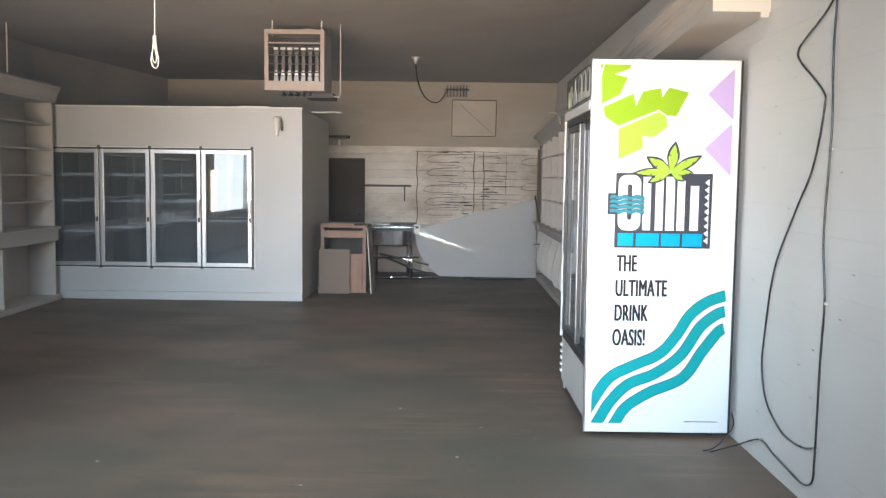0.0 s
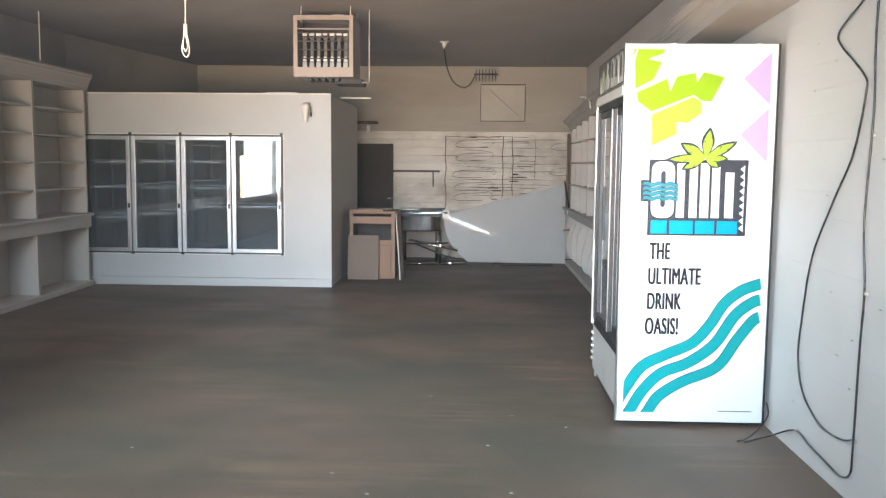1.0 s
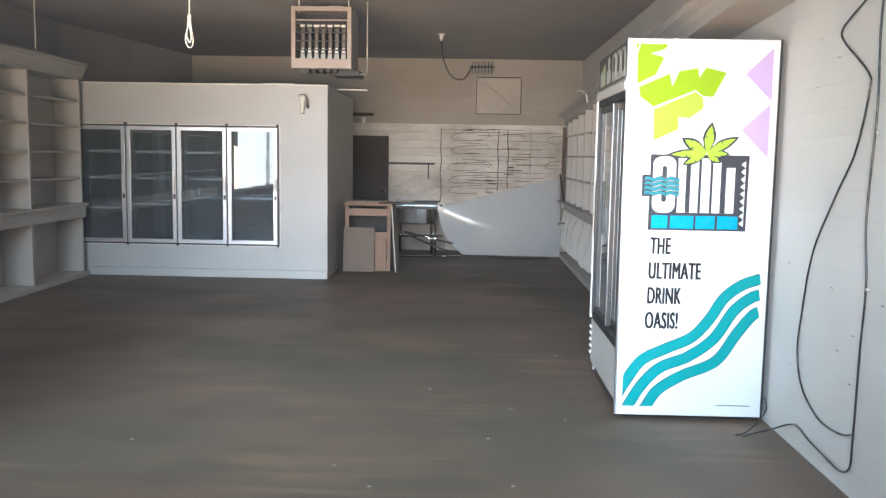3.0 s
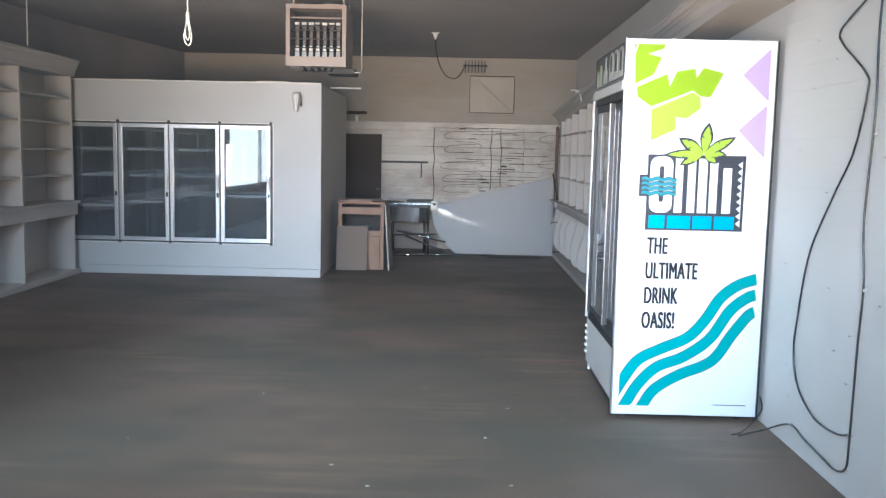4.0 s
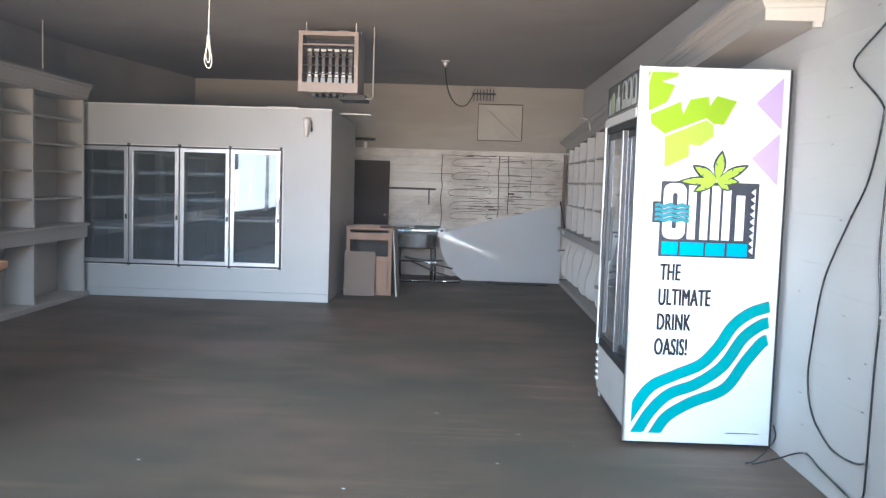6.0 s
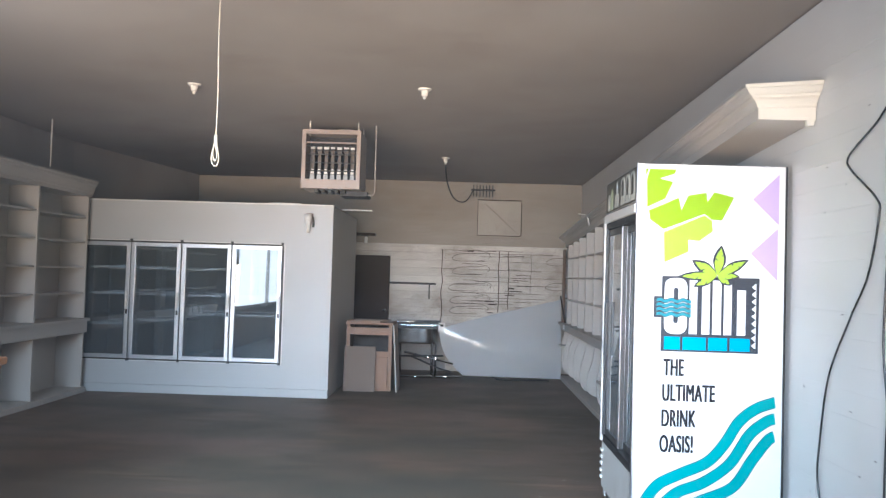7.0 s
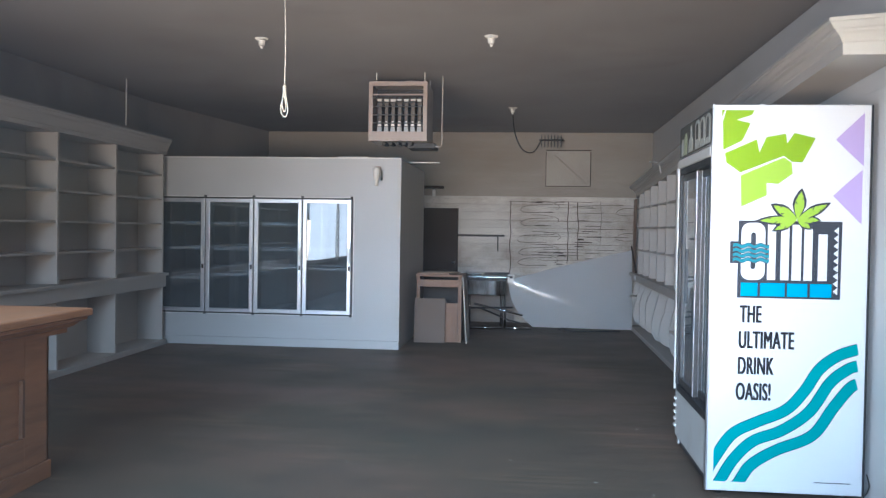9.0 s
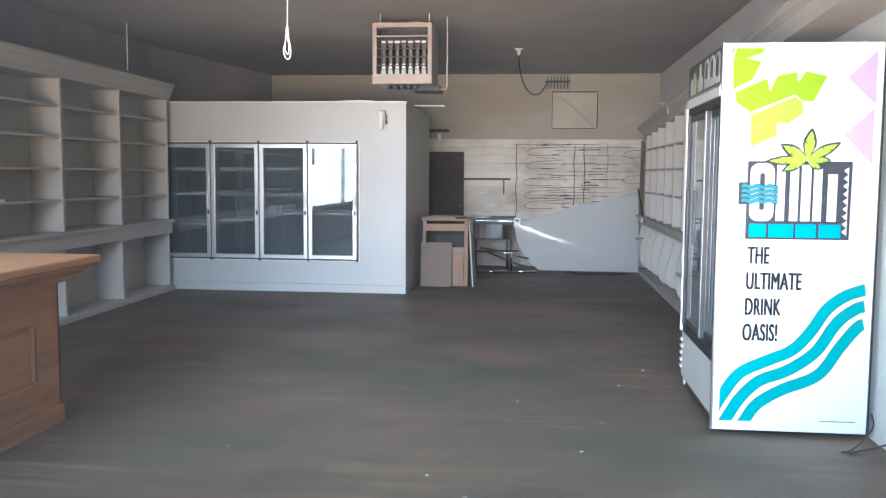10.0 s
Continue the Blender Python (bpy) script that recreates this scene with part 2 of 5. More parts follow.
# ---------- building helpers ----------
def box(bm, x0, x1, y0, y1, z0, z1, bev=0.0):
    vs = [bm.verts.new((x, y, z)) for x in (x0, x1) for y in (y0, y1) for z in (z0, z1)]
    fs = [bm.faces.new([vs[i] for i in q]) for q in ((0, 1, 3, 2), (4, 6, 7, 5), (0, 4, 5, 1), (2, 3, 7, 6), (0, 2, 6, 4), (1, 5, 7, 3))]
    if bev:
        es = list({e for f in fs for e in f.edges})
        bmesh.ops.bevel(bm, geom=es, offset=bev, segments=2, affect="EDGES", profile=0.5)
    return bm


def B(*a, bev=0.0):
    return box(bmesh.new(), *a, bev=bev)


def tube(bm, pts, r, sides=8):
    """A round tube along points."""
    pts = [Vector(p) for p in pts]
    rings, ref = [], Vector((0.13, 0.21, 0.97)).normalized()
    for i, p in enumerate(pts):
        d = (pts[min(i + 1, len(pts) - 1)] - pts[max(i - 1, 0)]).normalized()
        a = d.cross(ref)
        a = a.normalized() if a.length > 1e-3 else d.orthogonal().normalized()
        b = d.cross(a).normalized()
        rings.append([bm.verts.new(p + r * (math.cos(k * math.tau / sides) * a + math.sin(k * math.tau / sides) * b)) for k in range(sides)])
    for r0, r1 in zip(rings, rings[1:]):
        for k in range(sides):
            bm.faces.new((r0[k], r0[(k + 1) % sides], r1[(k + 1) % sides], r1[k]))
    bm.faces.new(rings[0][::-1])
    bm.faces.new(rings[-1])
    return bm


def smooth(pts, n=8):
    """Points on a Catmull-Rom curve through pts."""
    pts = [Vector(p) for p in pts]
    ext = [2 * pts[0] - pts[1], *pts, 2 * pts[-1] - pts[-2]]
    out = []
    for i in range(1, len(ext) - 2):
        a, b, c, d = ext[i - 1:i + 3]
        for k in range(n):
            t = k / n
            out.append(0.5 * (2 * b + (c - a) * t + (2 * a - 5 * b + 4 * c - d) * t * t + (3 * b - a - 3 * c + d) * t ** 3))
    out.append(pts[-1])
    return out


def lathe(bm, cx, cy, prof, sides=16):
    """A turned shape about a vertical axis; prof: (radius, z)."""
    rings = [[bm.verts.new((cx + r * math.cos(k * math.tau / sides), cy + r * math.sin(k * math.tau / sides), z)) for k in range(sides)] for r, z in prof]
    for r0, r1 in zip(rings, rings[1:]):
        for k in range(sides):
            bm.faces.new((r0[k], r0[(k + 1) % sides], r1[(k + 1) % sides], r1[k]))
    bm.faces.new(rings[0][::-1])
    bm.faces.new(rings[-1])
    return bm


def sweep(bm, prof, y0, y1):
    """A moulding along y; prof: closed outline of (x, z)."""
    a = [bm.verts.new((x, y0, z)) for x, z in prof]
    b = [bm.verts.new((x, y1, z)) for x, z in prof]
    k = len(prof)
    for i in range(k):
        bm.faces.new((a[i], a[(i + 1) % k], b[(i + 1) % k], b[i]))
    bm.faces.new(a[::-1])
    bm.faces.new(b)
    return bm


def slab_xz(bm, poly, y0, y1):
    """A flat shape in the x-z plane with thickness from y0 to y1."""
    a = [bm.verts.new((x, y0, z)) for x, z in poly]
    b = [bm.verts.new((x, y1, z)) for x, z in poly]
    k = len(poly)
    for i in range(k):
        bm.faces.new((a[i], a[(i + 1) % k], b[(i + 1) % k], b[i]))
    bm.faces.new(a)
    bm.faces.new(b[::-1])
    return bm


def root_of(ob):
    while ob.parent:
        ob = ob.parent
    return ob


def finish(bm, name, material, shade=False):
    bmesh.ops.recalc_face_normals(bm, faces=bm.faces)
    me = bpy.data.meshes.new(name)
    bm.to_mesh(me)
    bm.free()
    me.materials.append(material)
    if shade:
        me.polygons.foreach_set("use_smooth", [True] * len(me.polygons))
    return me


def part(name, bm, material, parent, label="", shade=False):
    """One mesh under a thing or a part; the shape is given in world places."""
    bmesh.ops.translate(bm, verts=bm.verts, vec=-root_of(parent).location)
    ob = new(name, finish(bm, name, material, shade))
    ob.parent = parent
    return tagged(ob, label)


def thing(name, x, y, z, label, category, group="", kind=""):
    ob = new(name)
    ob.location = (x, y, z)
    ob.empty_display_size = 0.1
    return tagged(ob, label, category, group, kind)


def setting(name, bm, material, label, category="", shade=False):
    ob = new(name, finish(bm, name, material, shade))
    return tagged(ob, label, category or name.split("_")[0], "", "structure")


# ---------- structure ----------
XL, XR, YF, YB, ZC = -4.55, 2.05, 0.62, 13.75, 2.99
setting("ground", B(-60, 60, -80, 80, -0.4, -0.12), PAVE, "pale concrete ground outside the shop", "ground")
fl = setting("floor", B(XL - 0.2, XR + 0.2, YF - 0.1, YB + 0.2, -0.118, 0.0), FLOOR, "worn brown wooden shop floor", "floor")
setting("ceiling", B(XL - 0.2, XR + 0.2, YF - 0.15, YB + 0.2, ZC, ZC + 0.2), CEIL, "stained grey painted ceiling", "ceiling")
setting("wall_east", B(XR + 0.02, XR + 0.2, YF, YB + 0.2, -0.02, ZC - 0.001), WHITE_WALL, "dirty white board wall", "wall")
wn_ = setting("wall_north", B(XL - 0.2, XR + 0.018, YB + 0.02, YB + 0.2, -0.02, ZC - 0.001), BEIGE_BOARD, "beige and stained white board wall", "wall")
bm = bmesh.new()
XW = -4.10
box(bm, XL - 0.18, XW, YF, 0.66, -0.02, ZC - 0.001)
box(bm, XL - 0.18, XW, 0.66, 4.28, -0.02, 0.72)
box(bm, XL - 0.18, XW, 0.66, 4.28, 2.45, ZC - 0.001)
box(bm, XL - 0.18, XW, 4.28, 4.5, -0.02, ZC - 0.001)
box(bm, XL - 0.18, XL, 4.5, YB + 0.018, -0.02, ZC - 0.001)
setting("wall_west", bm, SHADE_WALL, "grey wall with a side window", "wall")
bm = bmesh.new()
slab = [(XL + 0.002, 10.45), (-4.04, YB - 0.002), (XL + 0.002, YB - 0.002)]
a = [bm.verts.new((x, y, 0)) for x, y in slab]
b = [bm.verts.new((x, y, ZC - 0.002)) for x, y in slab]
for i in range(3):
    bm.faces.new((a[i], a[(i + 1) % 3], b[(i + 1) % 3], b[i]))
bm.faces.new(a[::-1]), bm.faces.new(b)
setting("wall_northwest", bm, SHADE_WALL, "grey slanting wall behind the walk-in cooler", "wall")
bm = bmesh.new()
box(bm, XL - 0.18, XL + 0.5, YF - 0.15, YF - 0.001, -0.1, ZC - 0.001)
box(bm, XR - 0.12, XR + 0.2, YF - 0.15, YF - 0.001, -0.1, ZC - 0.001)
box(bm, XL + 0.5, XR - 0.12, YF - 0.15, YF - 0.001, -0.1, 0.62)
box(bm, XL + 0.5, XR - 0.12, YF - 0.15, YF - 0.001, 2.82, ZC - 0.001)
setting("wall_south", bm, WHITE_WALL, "shopfront wall with a wide window", "wall")


def window_side():
    w = thing("window_1", XW - 0.1, 2.82, 0.72, "white framed side window with bright daylight", "window", kind="structure")
    bm = bmesh.new()
    for y0, y1, z0, z1 in ((0.66, 0.70, 0.72, 2.45), (4.23, 4.28, 0.72, 2.45), (0.70, 4.23, 0.72, 0.79), (0.70, 4.23, 2.38, 2.45), (2.26, 2.32, 0.79, 2.38)):
        box(bm, XW - 0.13, XW - 0.07, y0, y1, z0, z1)
    part("window_frame", bm, TRIM_WHITE, w)
    part("post", B(XW - 0.16, XW + 0.10, 1.84, 1.93, 0.725, 2.445), TRIM_WHITE, w)
    for y0, y1 in ((0.70, 2.26), (2.32, 4.23)):
        p = part("pane", B(XW - 0.104, XW - 0.098, y0, y1, 0.79, 2.38), CLEAR_GLASS, w)
        p.visible_shadow = False


window_side()

w2 = thing("window_2", -1.06, YF - 0.08, 0.62, "wide white framed shopfront window, its glass dusty", "window", kind="structure")
for q in ((XL + 0.5, XL + 0.56, 0.62, 2.82), (XR - 0.18, XR - 0.12, 0.62, 2.82), (XL + 0.56, XR - 0.18, 0.62, 0.67), (XL + 0.56, XR - 0.18, 2.77, 2.82)):
    part("window_frame", B(q[0], q[1], YF - 0.11, YF - 0.05, q[2], q[3]), TRIM_WHITE, w2)

p = part("pane", B(XL + 0.555, XR - 0.175, YF - 0.083, YF - 0.077, 0.665, 2.775), SHOP_GLASS, w2, "dusty clear window glass")
p.visible_shadow = False

# ---------- walk-in cooler ----------
WX, WY, WZ = -1.352, 10.335, 2.274
DX = [-4.338, -3.735, -3.131, -2.53, -1.928]


def walk_in():
    w = thing("walk_in_cooler", -2.9, 11.4, 0, "pale grey walk-in cooler with four glass doors", "walk-in cooler")
    x0 = -4.52
    for q in ((x0, DX[0], 0.1, WZ), (DX[4], WX, 0.1, WZ), (DX[0], DX[4], 0.1, 0.385), (DX[0], DX[4], 1.80, WZ)):
        part("front_panel", B(q[0], q[1], WY, WY + 0.1, q[2], q[3]), COOLER_PAINT, w)
    part("side_panel", B(WX - 0.1, WX - 0.001, WY + 0.101, 12.6, 0, WZ - 0.002), COOLER_PAINT, w)
    part("roof_panel", B(x0, WX - 0.101, WY + 0.101, 12.6, WZ - 0.1, WZ - 0.004), COOLER_PAINT, w)
    part("back_panel", B(x0, WX - 0.101, 12.52, 12.6, 0, WZ - 0.101), GREY_IN, w)
    part("top_trim", B(x0, WX + 0.008, WY - 0.012, WY + 0.03, WZ + 0.001, WZ + 0.016), WHITE_METAL, w)
    part("base_board", B(x0, WX + 0.006, WY - 0.014, WY + 0.09, 0.0, 0.098, bev=0.004), COOLER_PAINT, w)
    part("corner_strip", B(WX, WX + 0.006, WY - 0.004, WY + 0.04, 0.1, WZ), COOLER_PAINT, w)
    part("inside_floor", B(x0, WX - 0.101, WY + 0.101, 12.51, 0.0, 0.09), GREY_IN, w)
    for z0, z1 in ((0.385, 0.402), (1.783, 1.80)):
        part("surround_rail", B(DX[0], DX[4], WY - 0.012, WY + 0.05, z0, z1), DARK_STEEL, w)
    for q in ((DX[0], DX[4] + 0.018, 1.801, 1.812), (DX[0], DX[4] + 0.018, 0.372, 0.384), (DX[4] + 0.013, DX[4] + 0.026, 0.385, 1.80)):
        part("surround_trim", B(q[0], q[1], WY - 0.012, WY - 0.001, q[2], q[3]), WHITE_METAL, w)
    for x in DX:
        part("mullion", B(x - 0.012, x + 0.012, WY - 0.01, WY + 0.05, 0.402, 1.783), DARK_STEEL, w)
    for i in range(4):
        a, b = DX[i] + 0.007, DX[i + 1] - 0.007
        bm = bmesh.new()
        t = 0.046
        for q in ((a, a + t, 0.405, 1.78), (b - t, b, 0.405, 1.78), (a + t, b - t, 0.405, 0.405 + t), (a + t, b - t, 1.78 - t, 1.78)):
            box(bm, q[0], q[1], WY - 0.05, WY - 0.013, q[2], q[3], bev=0.004)
        d = part("glass_door", bm, ALU, w, "aluminium framed glass door")
        g = part("pane", B(a + t - 0.004, b - t + 0.004, WY - 0.034, WY - 0.028, 0.44, 1.745), DOOR_GLASS, d)
        g.visible_shadow = False
        h = bmesh.new()
        hx = b - 0.02
        box(h, hx - 0.014, hx + 0.014, WY - 0.085, WY - 0.068, 1.02, 1.20, bev=0.005)
        box(h, hx - 0.008, hx + 0.008, WY - 0.07, WY - 0.049, 1.03, 1.05)
        box(h, hx - 0.008, hx + 0.008, WY - 0.07, WY - 0.049, 1.17, 1.19)
        part("door_handle", h, WHITE_METAL, d, "white pull handle")
        part("lock", B(hx - 0.012, hx + 0.012, WY - 0.062, WY - 0.051, 0.93, 0.985, bev=0.003), BLACK, d)
        for z in (0.375, 1.80):
            part("hinge", B(b - 0.012, b + 0.018, WY - 0.045, WY - 0.013, z, z + 0.022, bev=0.004), DARK_STEEL, d)
    # wire shelves inside
    for i in range(4):
        a, b = DX[i] + 0.03, DX[i + 1] - 0.03
        for z in ((0.80, 0.85, 0.94, 0.94)[i], 1.165, 1.485):
            bm = bmesh.new()
            for x in np.linspace(a, b, 22):
                box(bm, x - 0.003, x + 0.003, WY + 0.18, WY + 0.78, z, z + 0.006)
            box(bm, a, b, WY + 0.17, WY + 0.18, z - 0.016, z + 0.014)
            box(bm, a, b, WY + 0.78, WY + 0.79, z - 0.012, z + 0.02)
            part("wire_shelf", bm, PANEL, w)
        for y in (WY + 0.16, WY + 0.8):
            part("shelf_post", B(a - 0.018, a - 0.006, y, y + 0.012, 0.09, 1.75), GREY_IN, w)
    return w


walk_in()


def wall_bracket():
    b = thing("wall_bracket", -1.62, WY, 2.05, "small pale tarnished metal fitting on the walk-in cooler", "fitting")
    part("plate", B(-1.665, -1.585, WY - 0.010, WY - 0.001, 2.13, 2.185, bev=0.003), HEATER, b)
    bm = lathe(bmesh.new(), -1.635, WY - 0.055, [(0.018, 1.95), (0.026, 1.965), (0.020, 1.99), (0.034, 2.06), (0.048, 2.13), (0.046, 2.165), (0.02, 2.172)], 14)
    part("body", bm, WHITE_METAL, b, shade=True)
    part("arm", tube(bmesh.new(), smooth([(-1.60, WY - 0.004, 2.15), (-1.575, WY - 0.05, 2.12), (-1.575, WY - 0.05, 2.06)]), 0.007), FIN, b, shade=True)
    part("hook", B(-1.585, -1.565, WY - 0.06, WY - 0.03, 2.015, 2.062, bev=0.004), BLACK, b)


wall_bracket()


def small_bottle(x, y, z):
    b = thing("small_bottle", x, y, z, "small white bottle standing on a cooler shelf", "bottle", "bottles in the cooler")
    part("body", lathe(bmesh.new(), x, y, [(0.018, z), (0.020, z + 0.01), (0.020, z + 0.07), (0.009, z + 0.092)], 12), PANEL, b, shade=True)
    part("cap", lathe(bmesh.new(), x, y, [(0.008, z + 0.093), (0.008, z + 0.125), (0.006, z + 0.127)], 10), WHITE_METAL, b)
    return b


b0 = small_bottle(-3.085, WY + 0.26, 0.9465)
for x, y in ((-3.05, 0.30), (-3.015, 0.25), (-2.97, 0.29)):
    copy_thing(b0, Matrix.Translation((x, WY + y, 0.9465)))
t = thing("roof_plate", -1.9, WY + 0.2, WZ, "pale flat plate lying on the cooler roof", "plate")
part("plate", B(-2.12, -1.76, WY + 0.035, WY + 0.4, WZ - 0.004, WZ + 0.03, bev=0.004), WHITE_METAL, t)
ob = setting("metal_strip", B(-1.33, -0.96, 10.9, 11.0, WZ + 0.0, WZ + 0.014), WHITE_METAL, "loose white metal strip on the cooler roof", "strip")
del ob["kind"]


# ---------- built-in shelving ----------
def shelving_west():
    s = thing("built_in_shelf", -4.38, 7.0, 0, "grey-white built-in wall shelving with a counter ledge", "shelving")
    xf, xb, y0, y1 = -4.22, XL + 0.004, 5.06, 10.2
    posts = [5.1, 5.66, 6.78, 7.89, 9.03, 10.2]
    part("back_board", B(xb, xb + 0.012, y0, y1, 0.05, 2.3), SHELF_PAINT, s)
    for i, y in enumerate(posts):
        w = 0.035 if i < len(posts) - 1 else 0.03
        part("upright", B(xb + 0.013, xf, y - w, y, 0.871, 2.3, bev=0.003), SHELF_PAINT, s)
        part("divider", B(xb + 0.013, xf, y - w, y, 0.062, 0.70, bev=0.003), SHELF_PAINT, s)
    for ya, yb in zip(posts, posts[1:]):
        for z in (1.176, 1.472, 1.767, 2.055):
            part("shelf", B(xb + 0.014, xf - 0.012, ya + 0.001, yb - 0.036, z - 0.022, z, bev=0.003), SHELF_PAINT, s)
    part("counter", B(xb, xf + 0.05, y0, y1 + 0.05, 0.835, 0.87, bev=0.006), SHELF_PAINT, s)
    part("apron", B(xb, xf + 0.022, y0, y1 + 0.03, 0.701, 0.834, bev=0.004), SHELF_PAINT, s)
    part("plinth", B(xb, xf + 0.03, y0, y1 + 0.04, 0.0, 0.06, bev=0.004), SHELF_PAINT, s)
    x = xf
    prof = [(xb, 2.301), (x + 0.01, 2.301), (x + 0.01, 2.34), (x + 0.02, 2.345), (x + 0.03, 2.38), (x + 0.045, 2.42), (x + 0.062, 2.44), (x + 0.066, 2.465), (x + 0.075, 2.47), (x + 0.075, 2.49), (xb, 2.49)]
    part("crown_moulding", sweep(bmesh.new(), prof, y0, y1 + 0.06), SHELF_PAINT, s)


shelving_west()
t = thing("card", -4.25, 6.93, 1.176, "small white card lying on a shelf", "card")
part("sheet", B(-4.30, -4.235, 6.82, 7.0, 1.1765, 1.20, bev=0.002), PANEL, t)


def shelving_east():
    s = thing("built_in_shelf", 1.88, 10.5, 0, "grey-white built-in wall shelving, empty and dusty", "shelving")
    xf, xb, y0, y1 = 1.71, XR - 0.006, 8.2, 13.1
    posts = [8.2, 8.83, 9.46, 10.09, 10.74, 11.39, 11.99, 12.53, 13.1]
    part("back_board", B(xb - 0.012, xb, y0, y1, 0.05, 1.95), SHELF_PAINT, s)
    for y in posts:
        part("upright", B(xf, xb - 0.013, y - 0.03, y, 0.861, 2.345 - 0.0462 * (y - 4.74), bev=0.003), SHELF_PAINT, s)
        bow = 0.05 * math.sin(2.3 * y)
        edge = [(1.76, 0.75), (1.735, 0.68), (1.70 - bow * 0.4, 0.56), (1.675, 0.44), (1.67 + bow * 0.3, 0.30), (1.685, 0.20), (1.72, 0.13 + abs(bow))]
        part("divider", slab_xz(bmesh.new(), edge + [(xb - 0.013, 0.062), (xb - 0.013, 0.75)], y - 0.03, y), SHELF_PAINT, s)
    for ya, yb in zip(posts, posts[1:]):
        for z in (1.21, 1.52, 1.80):
            part("shelf", B(xf + 0.012, xb - 0.014, ya + 0.001, yb - 0.031, z - 0.022, z, bev=0.003), SHELF_PAINT, s)
    part("end_board", B(xf - 0.006, xf - 0.001, 12.78, y1, 0.861, 1.93), PINE, s, "bare brown wooden end board")
    part("counter", B(xf - 0.06, xb, y0, y1, 0.825, 0.86, bev=0.006), SHELF_PAINT, s)
    part("apron", B(xf - 0.02, xb, y0, y1, 0.751, 0.824, bev=0.004), SHELF_PAINT, s)
    part("plinth", B(xf - 0.01, xb, y0, y1, 0.0, 0.06, bev=0.004), SHELF_PAINT, s)
    part("lower_ledge", B(xf - 0.05, xf + 0.10, 12.75, y1, 0.50, 0.525, bev=0.003), SHELF_PAINT, s)
    part("lower_ledge", B(xf - 0.05, xf + 0.16, 9.0, 9.40, 0.40, 0.425, bev=0.003), SHELF_PAINT, s)
    part("price_tag", B(xf - 0.066, xf - 0.061, 12.2, 12.38, 0.79, 0.85), PANEL, s, "small white tag")


shelving_east()


def cornice():
    """The crown that once topped a run of shelving; its mitred end returns to the wall."""
    c = thing("cornice", 1.9, 9, 2.36, "cream moulded cornice box along the wall", "cornice", kind="structure")
    steps = [(0.0, 2.355), (0.0, 2.425), (0.008, 2.432), (0.012, 2.445), (0.03, 2.47), (0.05, 2.48), (0.053, 2.492), (0.07, 2.498), (0.084, 2.515), (0.088, 2.525), (0.10, 2.53), (0.10, 2.55)]
    xb, x0, y0, sag = XR - 0.004, 1.745, 4.74, 0.17
    bm = bmesh.new()
    rings = []
    for d, z in steps:
        rings.append([bm.verts.new(p) for p in ((xb, y0 - d, z), (x0 - d, y0 - d, z - sag * (z - 2.355)), (x0 - d, 13.2, z - 0.39 - sag * (z - 2.355)), (xb, 13.2, z - 0.39))])
    for r0, r1 in zip(rings, rings[1:]):
        for k in range(4):
            bm.faces.new((r0[k], r0[(k + 1) % 4], r1[(k + 1) % 4], r1[k]))
    bm.faces.new(rings[0][::-1]), bm.faces.new(rings[-1])
    run = part("crown_moulding", bm, SHELF_PAINT, c)
    # Window light put into the paint: cream where faces look to the shopfront, grey elsewhere.
    run.data.materials.append(TRIM_WHITE)
    for p in run.data.polygons:
        if p.normal.y < -0.3:
            p.material_index = 1
    part("nail_block", B(1.99, 2.03, 4.72, 4.745, 2.325, 2.353), TRIM_WHITE, c)


cornice()


# ---------- upright drinks cooler ----------
CX0, CX1, CY0, CY1 = 1.187, 2.013, 5.055, 6.12


